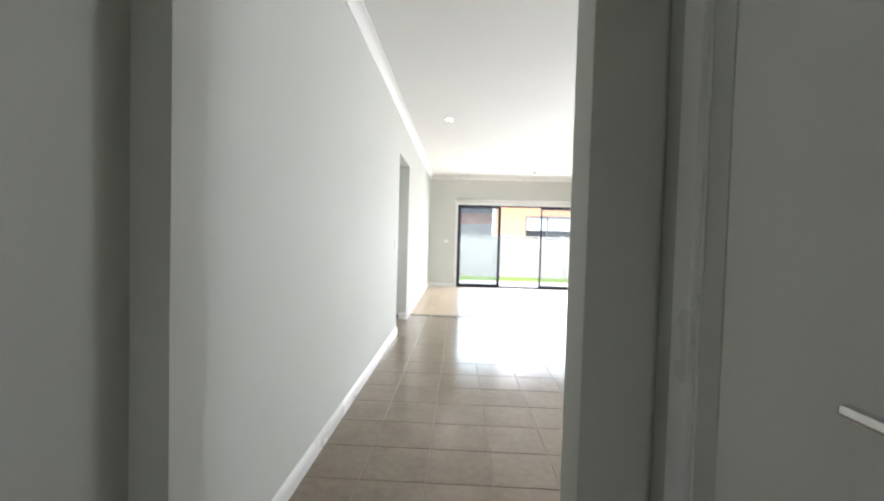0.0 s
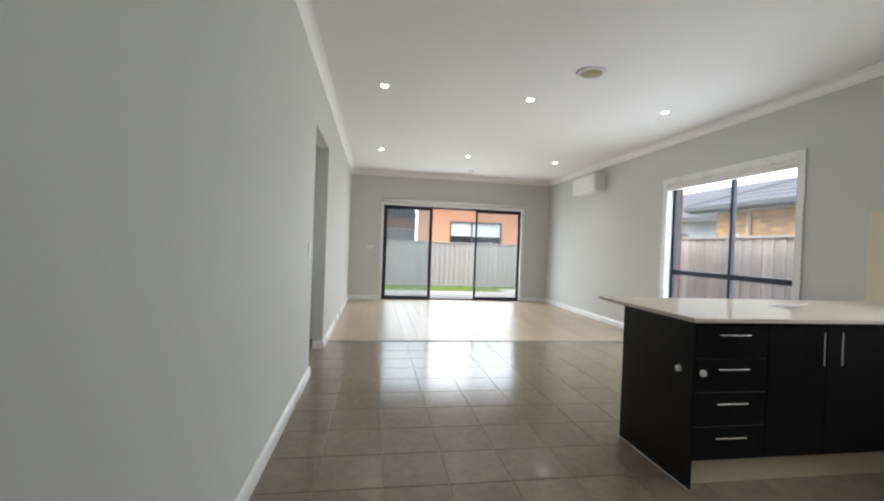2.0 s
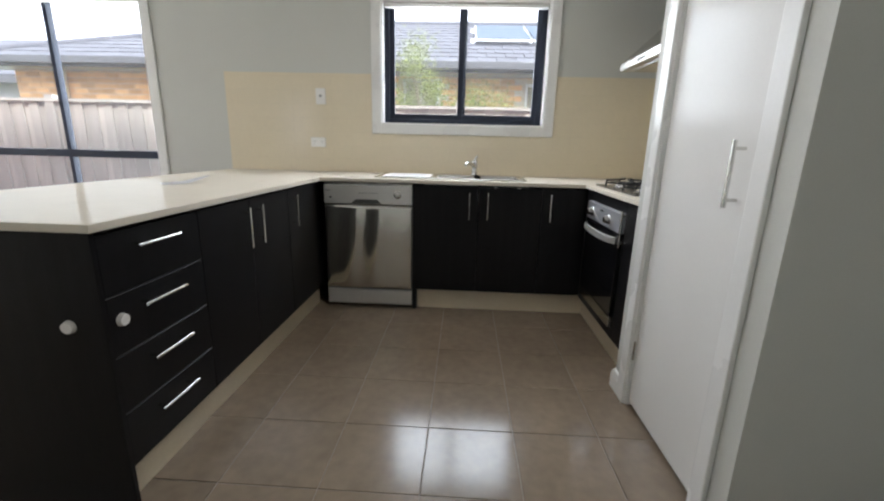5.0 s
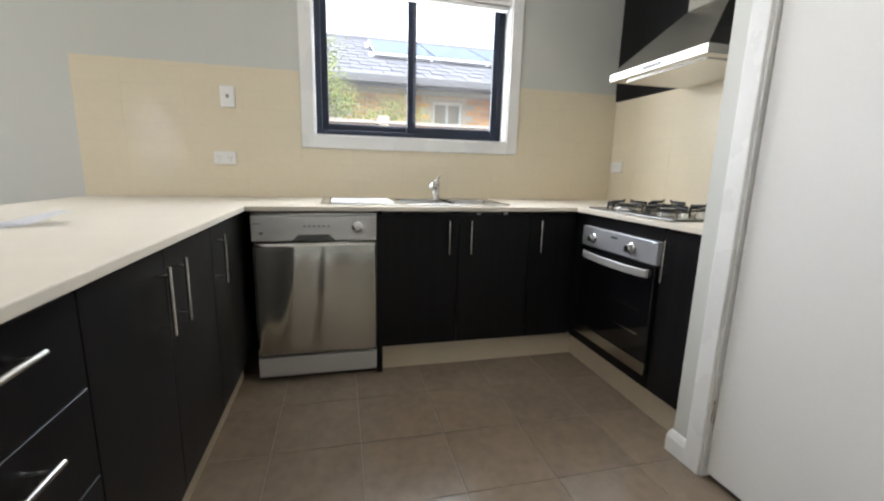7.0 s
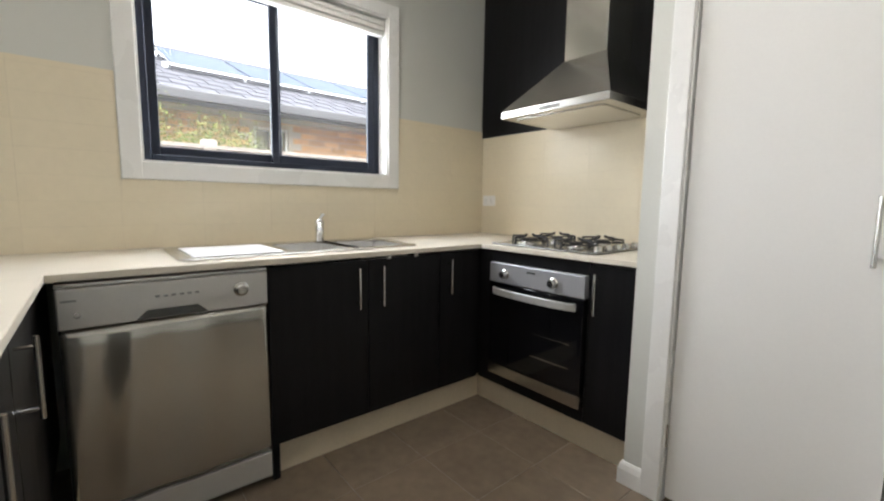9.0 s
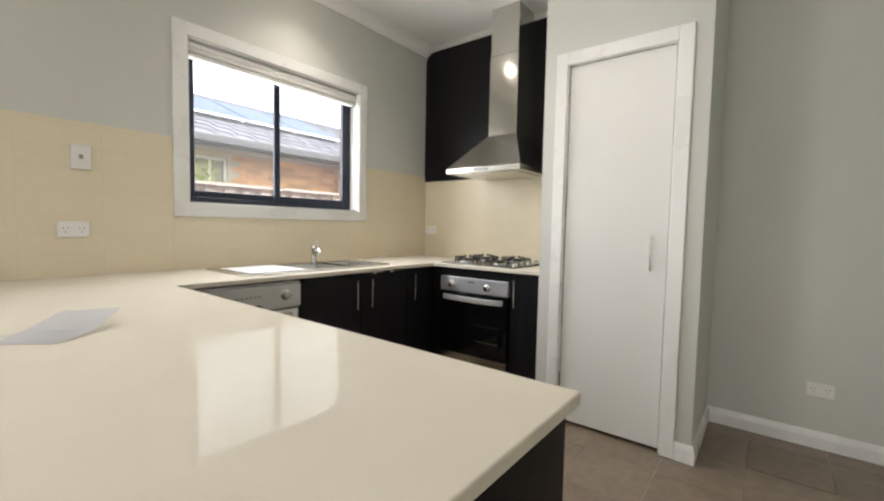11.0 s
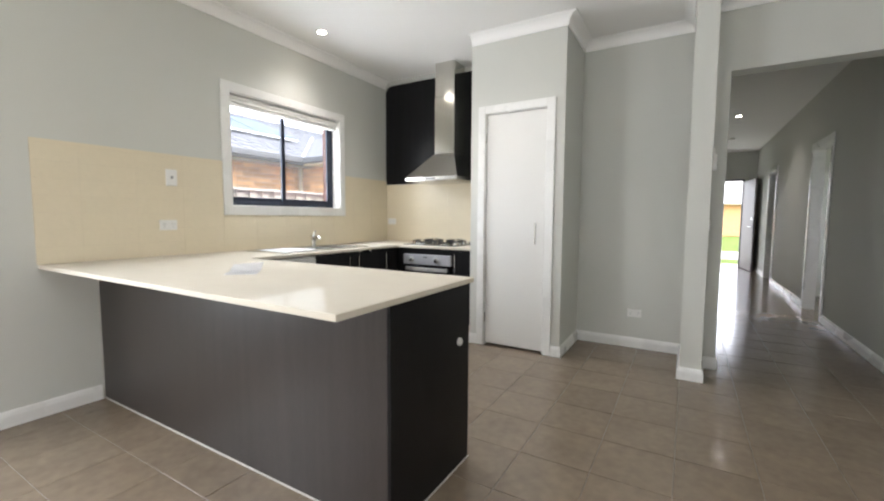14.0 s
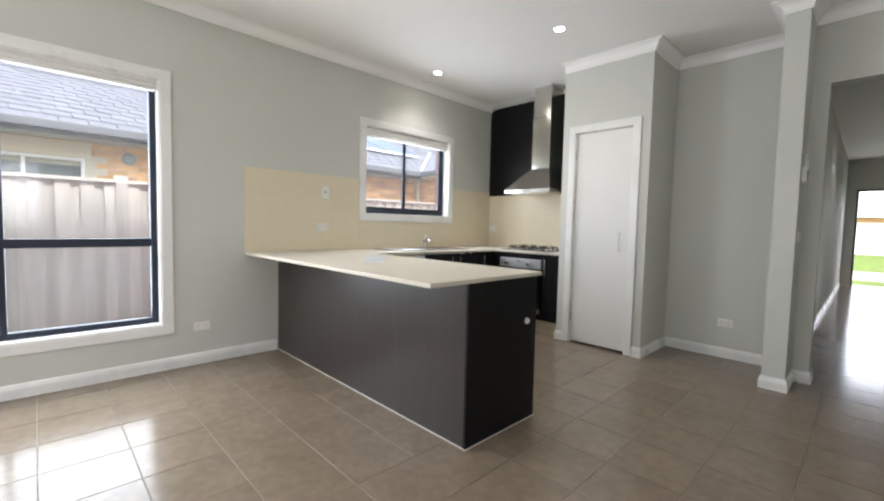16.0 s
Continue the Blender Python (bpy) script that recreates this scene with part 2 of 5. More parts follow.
def rod(bm, a, b, r, r2=None, n=14):
    a, b = Vector(a), Vector(b)
    m = Matrix.Translation((a + b) / 2) @ (b - a).to_track_quat("Z", "Y").to_matrix().to_4x4()
    bmesh.ops.create_cone(bm, cap_ends=True, segments=n, radius1=r, radius2=r if r2 is None else r2, depth=(b - a).length, matrix=m)
    return bm


def lathe(bm, centre, axis, prof, n=24):
    """Turn a profile of (radius, height) about an axis."""
    q = Vector(axis).to_track_quat("Z", "Y").to_matrix()
    rings = []
    for r, h in prof:
        rings.append([bm.verts.new(Vector(centre) + q @ Vector((r * math.cos(i * math.tau / n), r * math.sin(i * math.tau / n), h))) for i in range(n)])
    for p, s in zip(rings, rings[1:]):
        for i in range(n):
            bm.faces.new((p[i], p[(i + 1) % n], s[(i + 1) % n], s[i]))
    bm.faces.new(rings[0][::-1])
    bm.faces.new(rings[-1])
    return bm


def tube(name, pts, r, material, parent=None, label=""):
    cu = bpy.data.curves.new(name, "CURVE")
    cu.dimensions, cu.bevel_depth, cu.bevel_resolution, cu.use_fill_caps = "3D", r, 4, True
    sp = cu.splines.new("BEZIER")
    sp.bezier_points.add(len(pts) - 1)
    for p, c in zip(sp.bezier_points, pts):
        p.co, p.handle_left_type, p.handle_right_type = c, "AUTO", "AUTO"
    tmp = bpy.data.objects.new(name, cu)
    me = bpy.data.meshes.new_from_object(tmp)
    bpy.data.objects.remove(tmp)
    me.name = name
    me.materials.clear()
    me.materials.append(material)
    for p in me.polygons:
        p.use_smooth = True
    ob = new(name, me)
    if parent:
        put(ob, parent)
    return tagged(ob, label) if label else ob


def wall(name, material, axis, a0, a1, d0, d1, z0, z1, holes=(), kind="structure", label=""):
    """A wall along axis from a0 to a1, thick from d0 to d1, with holes (a0, a1, z0, z1) cut right through."""
    us = sorted({a0, a1, *[h[0] for h in holes], *[h[1] for h in holes]})
    ws = sorted({z0, z1, *[h[2] for h in holes], *[h[3] for h in holes]})
    us, ws = [u for u in us if a0 <= u <= a1], [w for w in ws if z0 <= w <= z1]

    def solid(i, j):
        if not (0 <= i < len(us) - 1 and 0 <= j < len(ws) - 1):
            return False
        u, w = (us[i] + us[i + 1]) / 2, (ws[j] + ws[j + 1]) / 2
        return not any(h[0] < u < h[1] and h[2] < w < h[3] for h in holes)

    bm, cache = bmesh.new(), {}

    def v(u, d, w):
        if (u, d, w) not in cache:
            cache[(u, d, w)] = bm.verts.new((u, d, w) if axis == "x" else (d, u, w))
        return cache[(u, d, w)]

    for i in range(len(us) - 1):
        for j in range(len(ws) - 1):
            if not solid(i, j):
                continue
            u, U, w, W = us[i], us[i + 1], ws[j], ws[j + 1]
            bm.faces.new((v(u, d0, w), v(U, d0, w), v(U, d0, W), v(u, d0, W)))
            bm.faces.new((v(u, d1, w), v(u, d1, W), v(U, d1, W), v(U, d1, w)))
            for di, dj, q in ((-1, 0, ((u, w), (u, W))), (1, 0, ((U, W), (U, w))), (0, -1, ((U, w), (u, w))), (0, 1, ((u, W), (U, W)))):
                if not solid(i + di, j + dj):
                    (p, r), (s, t) = q
                    bm.faces.new((v(p, d0, r), v(s, d0, t), v(s, d1, t), v(p, d1, r)))
    bmesh.ops.recalc_face_normals(bm, faces=bm.faces)
    return tagged(mesh_ob(name, bm, material), label, "wall", kind=kind)


def sweep(name, path, prof, material, category, label=""):
    """A moulding along a path with the room on its left; prof is a list of (out from the wall, z)."""
    pts = [Vector(p) for p in path]
    dirs = [(b - a).normalized() for a, b in zip(pts, pts[1:])]
    rows = []
    for i, p in enumerate(pts):
        d0, d1 = dirs[max(0, i - 1)], dirs[min(i, len(dirs) - 1)]
        n0, n1 = Vector((-d0.y, d0.x)), Vector((-d1.y, d1.x))
        mit = (n0 + n1) / (1 + n0.dot(n1))
        rows.append([(p + mit * o, z) for o, z in prof])
    bm = bmesh.new()
    vr = [[bm.verts.new((q.x, q.y, z)) for q, z in r] for r in rows]
    k = len(prof)
    for a, b in zip(vr, vr[1:]):
        for i in range(k):
            bm.faces.new((a[i], a[(i + 1) % k], b[(i + 1) % k], b[i]))
    bm.faces.new(vr[0])
    bm.faces.new(vr[-1][::-1])
    bmesh.ops.recalc_face_normals(bm, faces=bm.faces)
    return tagged(mesh_ob(name, bm, material), label, category, kind="structure")


# ---------------------------------------------------------------- the plan, in metres
CEILING = 2.77
XL, XR = -0.13, 4.35          # faces of the long walls
YF, YK, YH = 10.74, 1.15, 1.43  # far wall, kitchen back wall, hall header
PX0, PX1, PY = 2.05, 2.89, 1.78  # pantry box
CX0, CX1, CY = 1.036, 1.174, 1.79  # nib beside the recess
JX0, JX1 = -0.085, 0.935         # hall opening
HEAD = 2.255
HB = 1.275                      # hall side of the header
HX0, HX1, HY = -0.19, 1.11, -7.1
OY0, OY1 = 5.42, 6.42          # opening in the long wall
KW = (1.955, 3.175, 1.25, 2.165)
W1 = (4.96, 6.76, 0.345, 2.165)
SD = (0.565, 3.712, 0.0, 2.08)
LINE = 6.80                    # where the tiles end

tagged(mesh_ob("floor", B(-1.9, 4.62, HY, LINE, -0.12, -0.0025), GROUT), "pale grout bed under brown floor tiles", "floor", kind="structure")
tagged(mesh_ob("floor_living", B(XL - 0.1, 4.36, LINE, YF + 0.08, -0.12, -0.001), CARPET), "pale oak timber floor of the living room", "floor", kind="structure")
tagged(mesh_ob("ceiling", B(-1.9, 4.62, HY - 0.3, YF + 0.3, CEILING, CEILING + 0.1), CEIL), "flat white painted plaster ceiling", "ceiling", kind="structure")

wall("wall_east", WALL, "y", YK - 0.1, YF, XR, XR + 0.11, -0.1, CEILING, [KW, W1], label="grey-green painted plaster wall with two windows")
wall("wall_east_brick", BRICK_R, "y", HY - 0.3, YF + 0.3, XR + 0.15, XR + 0.26, -0.4, CEILING + 0.05, [(KW[0] - 0.02, KW[1] + 0.02, KW[2] - 0.03, KW[3] + 0.02), (W1[0] - 0.02, W1[1] + 0.02, W1[2] - 0.03, W1[3] + 0.02)], label="red brick outer wall of the house")
wall("wall_north", WALL, "x", XL - 0.11, XR + 0.11, YF, YF + 0.11, -0.1, CEILING, [SD], label="grey-green painted plaster wall with a sliding door")
wall("wall_north_brick", BRICK_R, "x", -2.2, XR + 0.15, YF + 0.15, YF + 0.26, -0.4, CEILING + 0.05, [(SD[0] - 0.02, SD[1] + 0.02, -0.4, SD[3] + 0.02)], label="red brick outer wall behind the house")
wall("wall_west", WALL, "y", YH, YF, XL - 0.11, XL, -0.1, CEILING, [(OY0, OY1, -0.1, HEAD)], label="long grey-green painted wall with a square opening")
wall("wall_hall_header", WALL, "x", HX0 - 0.11, CX0, HB, YH, -0.1, CEILING, [(JX0, JX1, -0.1, HEAD)], label="grey-green painted wall over the hall opening")
wall("wall_nib", WALL, "y", HB, CY, CX0, CX1, -0.1, CEILING, label="narrow grey-green painted wall end beside a recess")
wall("wall_kitchen_back", WALL, "x", HX1 + 0.001, XR, YK - 0.11, YK, -0.1, CEILING, label="grey-green painted wall behind kitchen and recess")
wall("wall_pantry_front", WALL, "x", PX0, PX1, PY - 0.1, PY, -0.1, CEILING, [(2.195, 2.745, -0.1, 2.08)], label="grey-green painted pantry wall with a door")
wall("wall_pantry_side_a", WALL, "y", YK, PY - 0.1, PX0, PX0 + 0.1, -0.1, CEILING, label="grey-green painted side of the pantry")
wall("wall_pantry_side_b", WALL, "y", YK, PY - 0.1, PX1 - 0.1, PX1, -0.1, CEILING, label="grey-green painted side of the pantry by the stove")
# hall
wall("wall_hall_west", WALL, "y", HY, HB, HX0 - 0.11, HX0, -0.1, CEILING, [(-1.84, -1.02, -0.1, 2.06), (-5.2, -4.4, -0.1, 2.06)], label="grey painted hall wall with two doorways")
wall("wall_hall_east", WALL, "y", HY, HB, HX1, CX1 + 0.0, -0.1, CEILING, [(0.30, 1.115, -0.1, 2.06)], label="grey painted hall wall with a white door")
wall("wall_hall_front", WALL, "x", HX0 - 0.11, HX1 + 0.11, HY - 0.11, HY, -0.1, CEILING, [(0.04, 0.94, -0.1, 2.12)], label="grey painted wall with the open front door")
# closed spaces behind the doorways
# both openings are unseen, added for the two fill lamps
wall("wall_passage_west", WALL, "y", HY - 0.2, YF + 0.26, -1.9, -1.8, -0.1, CEILING, [(-2.35, -0.85, 0.9, 2.1), (5.55, 6.65, 0.9, 2.1)], label="plain wall of the rooms beyond the doorways")
wall("wall_passage_a", WALL, "x", -1.8, XL - 0.11, OY1 + 0.9, OY1 + 1.0, -0.1, CEILING, label="plain wall of the side passage")
wall("wall_passage_b", WALL, "x", -1.8, XL - 0.11, OY0 - 1.0, OY0 - 0.9, -0.1, CEILING, label="plain wall of the side passage")
wall("wall_room_a", WALL, "x", -1.8, HX0 - 0.11, 0.4, 0.5, -0.1, CEILING, label="plain wall of a side room")
wall("wall_room_b", WALL, "x", -1.8, HX0 - 0.11, -3.2, -3.1, -0.1, CEILING, label="plain wall of a side room")
wall("wall_room_c", WALL, "x", -1.8, HX0 - 0.11, HY - 0.11, HY, -0.1, CEILING, label="plain wall of a side room")
wall("wall_room_d", WALL, "y", HY, YK - 0.11, 3.4, 3.5, -0.1, CEILING, label="plain wall of the room beside the hall")

# cornices and skirting
COVE = [(0.0, CEILING - 0.001), (0.080, CEILING - 0.001), (0.080, CEILING - 0.010)] + [(0.080 - 0.068 * math.sin(radians(i * 15)), CEILING - 0.010 - 0.066 * (1 - math.cos(radians(i * 15)))) for i in range(1, 7)] + [(0.012, CEILING - 0.084), (0.0, CEILING - 0.084)]
sweep("cornice", [(XR, YK + 0.02), (XR, YF), (XL, YF), (XL, YH), (CX0, YH), (CX0, CY), (CX1, CY), (CX1, YK), (PX0, YK), (PX0, PY), (PX1, PY)], COVE, CORNICE, "cornice", "white plaster cove cornice under the ceiling")
SK = [(0.0, 0.001), (0.016, 0.001), (0.016, 0.062), (0.011, 0.082), (0.005, 0.092), (0.0, 0.092)]
for run in ([(XR, 4.10), (XR, YF), (SD[1] + 0.03, YF)], [(SD[0] - 0.03, YF), (XL, YF), (XL, OY1), (XL - 0.11, OY1)], [(XL - 0.11, OY0), (XL, OY0), (XL, YH), (JX0, YH), (JX0, HB), (HX0, HB), (HX0, -0.951)],
            [(HX1 - 0.018, HB), (JX1, HB), (JX1, YH), (CX0, YH), (CX0, CY), (CX1, CY), (CX1, YK), (PX0, YK), (PX0, PY), (2.124, PY)], [(2.816, PY), (PX1, PY), (PX1, PY - 0.02)],
            [(HX0, -1.909), (HX0, -4.331)], [(HX0, -5.269), (HX0, HY)], [(HX1, HY), (HX1, 0.23)]):
    sweep("baseboard", run, SK, TRIM, "baseboard", "white painted timber skirting board")


# ---------------------------------------------------------------- windows and doors
def framed(name, at, label, category, x, y0, y1, z0, z1, arch=0.07, side=-1):
    """White architrave round an opening in the east wall, with its reveal lining."""
    w = thing(name, at, label, category)
    w["kind"] = "structure"
    part("architrave", bx(bx(bx(bx(bmesh.new(), x - 0.016, x - 0.0005, y0 - arch, y0 + 0.004, z0 - arch, z1 + arch, 0.004), x - 0.016, x - 0.0005, y1 - 0.004, y1 + arch, z0 - arch, z1 + arch, 0.004), x - 0.015, x - 0.0005, y0, y1, z1 - 0.004, z1 + arch, 0.004), x - 0.015, x - 0.0005, y0, y1, z0 - arch, z0 + 0.004, 0.004), TRIM, w)
    t = 0.012
    part("reveal", bx(bx(bx(bx(bmesh.new(), x - 0.004, x + 0.10, y0, y0 + t, z0, z1), x - 0.004, x + 0.10, y1 - t, y1, z0, z1), x - 0.004, x + 0.10, y0 + t, y1 - t, z1 - t, z1), x - 0.008, x + 0.10, y0 + t, y1 - t, z0, z0 + t), TRIM, w, "white painted timber reveal")
    return w


def rect_frame(x0, x1, y0, y1, z0, z1, w, bevel=0.003):
    """A rectangular frame in the plane across x."""
    bm = bmesh.new()
    bx(bm, x0, x1, y0, y0 + w, z0, z1, bevel, 1)
    bx(bm, x0, x1, y1 - w, y1, z0, z1, bevel, 1)
    bx(bm, x0 + 0.001, x1 - 0.001, y0 + w, y1 - w, z0, z0 + w, bevel, 1)
    bx(bm, x0 + 0.001, x1 - 0.001, y0 + w, y1 - w, z1 - w, z1, bevel, 1)
    return bm


def pane(bm, parent):
    g = part("pane", bm, GLASS, parent, "clear glass pane")
    g.visible_shadow = False
    return g


kwin = framed("window_1", (XR, 2.56, KW[2]), "white-framed kitchen window with dark aluminium sliding sashes", "window", XR, *KW)
part("window_frame", rect_frame(XR + 0.085, XR + 0.145, KW[0] + 0.012, KW[1] - 0.012, KW[2] + 0.012, KW[3] - 0.012, 0.035), ALU, kwin, "dark aluminium frame with a navy flare tint")
ym = (KW[0] + KW[1]) / 2 + 0.01
for a, b, o in ((KW[0] + 0.045, ym + 0.030, 0.0), (ym - 0.030, KW[1] - 0.045, 0.026)):
    s = part("sash", rect_frame(XR + 0.09 + o, XR + 0.112 + o, a, b, KW[2] + 0.045, KW[3] - 0.045, 0.040), ALU, kwin, "dark aluminium sliding sash with a navy flare tint")
    pane(B(XR + 0.099 + o, XR + 0.103 + o, a + 0.03, b - 0.03, KW[2] + 0.075, KW[3] - 0.075), s)

w1 = framed("window_2", (XR, 5.86, W1[2]), "large white-framed window with dark aluminium transom and mullion", "window", XR, *W1)
part("window_frame", rect_frame(XR + 0.085, XR + 0.145, W1[0] + 0.012, W1[1] - 0.012, W1[2] + 0.012, W1[3] - 0.012, 0.04), ALU, w1, "dark aluminium frame with a navy flare tint")
part("mullion", B(XR + 0.087, XR + 0.143, 5.778, 5.812, W1[2] + 0.05, W1[3] - 0.05, 0.003, 1), ALU, w1)
TRZ = 0.97
part("transom", B(XR + 0.086, XR + 0.144, W1[0] + 0.05, W1[1] - 0.05, TRZ - 0.03, TRZ + 0.03, 0.003, 1), ALU, w1)
for a, b in ((W1[0] + 0.05, 5.778), (5.812, W1[1] - 0.05)):
    for c, d in ((W1[2] + 0.05, TRZ - 0.03), (TRZ + 0.03, W1[3] - 0.05)):
        pane(B(XR + 0.113, XR + 0.117, a, b, c, d), w1)


def blind(x, y0, y1, z, drop, label):
    t = thing("roller_blind", (x, (y0 + y1) / 2, z - drop), label, "blind", "rolled-up window blinds")
    part("roll", rod(bmesh.new(), (x, y0 + 0.02, z - 0.04), (x, y1 - 0.02, z - 0.04), 0.030, n=20), FABRIC, t, smooth=True)
    for i in range(3):
        part("fold", B(x - 0.028 - 0.003 * i, x + 0.02, y0 + 0.022, y1 - 0.022, z - drop + 0.028 * i, z - drop + 0.028 * i + 0.024, 0.006), FABRIC, t)
    part("bracket", B(x - 0.03, x + 0.03, y0 + 0.013, y0 + 0.02, z - 0.075, z - 0.013), PLASTIC, t)
    part("bracket", B(x - 0.03, x + 0.03, y1 - 0.02, y1 - 0.013, z - 0.075, z - 0.013), PLASTIC, t)


blind(XR + 0.04, KW[0], KW[1], KW[3], 0.105, "white fabric blind rolled up under the kitchen window head")
blind(XR + 0.04, W1[0], W1[1], W1[3], 0.085, "white fabric blind rolled up under the window head")


def yframe(x0, x1, y0, y1, z0, z1, w):
    bm = bmesh.new()
    bx(bm, x0, x0 + w, y0, y1, z0, z1, 0.003, 1)
    bx(bm, x1 - w, x1, y0, y1, z0, z1, 0.003, 1)
    bx(bm, x0 + w, x1 - w, y0 + 0.001, y1 - 0.001, z0, z0 + w, 0.003, 1)
    bx(bm, x0 + w, x1 - w, y0 + 0.001, y1 - 0.001, z1 - w, z1, 0.003, 1)
    return bm


sd = thing("sliding_door", (2.17, YF + 0.1, 0), "dark aluminium glass sliding door, its middle leaf slid open", "sliding door")
sd["kind"] = "structure"
part("door_frame", yframe(SD[0] + 0.012, SD[1] - 0.012, YF + 0.06, YF + 0.15, 0.004, SD[3] - 0.012, 0.035), ALU, sd, "dark aluminium frame with a navy flare tint")
q = (SD[1] - SD[0] - 0.06) / 3
for i, o in ((0, 0.0), (1, 0.030), (2, 0.0)):
    a = SD[0] + 0.03 + q * (0 if i == 1 else i) - 0.01 + o
    b = a + q + 0.02
    s = part("door_panel", yframe(a, b, YF + 0.07 + o, YF + 0.095 + o, 0.035, SD[3] - 0.045, 0.045), ALU, sd, "dark aluminium glazed door panel")
    pane(B(a + 0.02, b - 0.02, YF + 0.081 + o, YF + 0.085 + o, 0.055, SD[3] - 0.065), s)
for x0, x1 in ((SD[0] - 0.045, SD[0] + 0.012), (SD[1] - 0.012, SD[1] + 0.045)):
    part("architrave", B(x0, x1, YF - 0.015, YF + 0.06, 0.003, SD[3] + 0.05, 0.004), TRIM, sd, "white painted timber surround")
part("architrave", B(SD[0] + 0.012, SD[1] - 0.012, YF - 0.014, YF + 0.06, SD[3] - 0.012, SD[3] + 0.05, 0.004), TRIM, sd, "white painted timber surround")
bl = thing("roller_blind", (2.17, YF - 0.05, 2.13), "slim white roller blind above the sliding door", "blind", "rolled-up window blinds")
part("roll", rod(bmesh.new(), (SD[0] - 0.05, YF - 0.06, 2.17), (SD[1] + 0.06, YF - 0.06, 2.17), 0.03, n=20), FABRIC, bl, smooth=True)
for x in (SD[0] - 0.06, SD[1] + 0.06):
    part("bracket", B(x - 0.004, x + 0.004, YF - 0.095, YF - 0.001, 2.13, 2.21), PLASTIC, bl)


def bar_handle(parent, a, b, out, material=SATIN, r=0.0055, name="handle"):
    """A bar on two posts: a and b are its ends on the face, out the way off the face."""
    a, b, o = Vector(a), Vector(b), Vector(out)
    bm = rod(bmesh.new(), a + o, b + o, r)
    d = (b - a).normalized() * 0.022
    rod(bm, a + d, a + d + o, r * 0.8)
    rod(bm, b - d, b - d + o, r * 0.8)
    return part(name, bm, material, parent, "satin nickel bar handle", smooth=False)


# pantry door
pd = thing("pantry_door", (2.46, PY, 0), "closed smooth white pantry door with a nickel bar handle", "door")
leaf = part("door_leaf", B(2.203, 2.737, PY - 0.045, PY - 0.010, 0.022, 2.072, 0.002, 1), DOORW, pd)
bar_handle(pd, (2.272, PY - 0.010, 0.945), (2.272, PY - 0.010, 1.13), (0, 0.032, 0), r=0.006)
for z in (0.22, 1.83):
    part("hinge", rod(bmesh.new(), (2.741, PY - 0.004, z), (2.741, PY - 0.004, z + 0.085), 0.006), SATIN, pd, "satin steel hinge")
pa = thing("door_frame_pantry", (2.46, PY, 0), "white gloss architrave round the pantry door", "door frame")
pa["kind"] = "structure"
part("architrave", bx(bx(bx(bmesh.new(), 2.125, 2.192, PY + 0.0005, PY + 0.017, 0.001, 2.15, 0.004), 2.748, 2.815, PY + 0.0005, PY + 0.017, 0.001, 2.15, 0.004), 2.192, 2.748, PY + 0.0005, PY + 0.016, 2.08, 2.15, 0.004), TRIM, pa)
part("jamb", bx(bx(bx(bmesh.new(), 2.186, 2.198, PY - 0.1, PY + 0.003, 0.001, 2.086), 2.742, 2.754, PY - 0.1, PY + 0.003, 0.001, 2.086), 2.198, 2.742, PY - 0.1, PY + 0.003, 2.076, 2.086), TRIM, pa)


def hall_frame(name, x, out, y0, y1, label):
    t = thing(name, (x, (y0 + y1) / 2, 0), label, "door frame")
    t["kind"] = "structure"
    xa, xb = sorted((x + 0.0005 * out, x + 0.017 * out))
    part("architrave", bx(bx(bx(bmesh.new(), xa, xb, y0 - 0.068, y0 + 0.003, 0.001, 2.13, 0.004), xa, xb, y1 - 0.003, y1 + 0.068, 0.001, 2.13, 0.004), xa, xb, y0 + 0.003, y1 - 0.003, 2.057, 2.13, 0.004), TRIM, t)
    xa, xb = sorted((x + 0.004 * out, x - 0.11 * out))
    part("jamb", bx(bx(bx(bmesh.new(), xa, xb, y0, y0 + 0.012, 0.001, 2.058), xa, xb, y1 - 0.012, y1, 0.001, 2.058), xa, xb, y0 + 0.012, y1 - 0.012, 2.046, 2.058), TRIM, t)


hall_frame("door_frame_hall_a", HX0, 1, -1.84, -1.02, "white architrave round a hall doorway")
hall_frame("door_frame_hall_b", HX0, 1, -5.2, -4.4, "white architrave round a hall doorway near the entry")
hall_frame("door_frame_hall_c", HX1, -1, 0.30, 1.115, "white architrave round a closed hall door")
hd = thing("hall_door", (HX1, 0.6, 0), "closed white hall door with a chrome lever handle", "door")
part("door_leaf", B(HX1 + 0.004, HX1 + 0.039, 0.314, 1.101, 0.012, 2.044, 0.002, 1), DOORW, hd)
lv = bmesh.new()
rod(lv, (HX1 + 0.004, 0.618, 1.042), (HX1 - 0.045, 0.618, 1.042), 0.011)
bx(lv, HX1 - 0.055, HX1 - 0.037, 0.608, 0.745, 1.034, 1.050, 0.006)
part("lever_handle", lv, CHROME, hd, "chrome lever handle")
part("rose", rod(bmesh.new(), (HX1 + 0.004, 0.618, 1.042), (HX1 - 0.008, 0.618, 1.042), 0.026), CHROME, hd)

fd = thing("front_door", (0.06, HY + 0.02, 0), "dark red-brown front door standing open into the hall", "door")
part("door_leaf", B(0.02, 0.06, HY + 0.03, HY + 0.89, 0.012, 2.07, 0.003, 1), mat("dark_door_paint", (0.10, 0.072, 0.070), 0.5, var=0.1), fd)
lv = rod(bmesh.new(), (0.06, HY + 0.82, 1.0), (0.11, HY + 0.82, 1.0), 0.011)
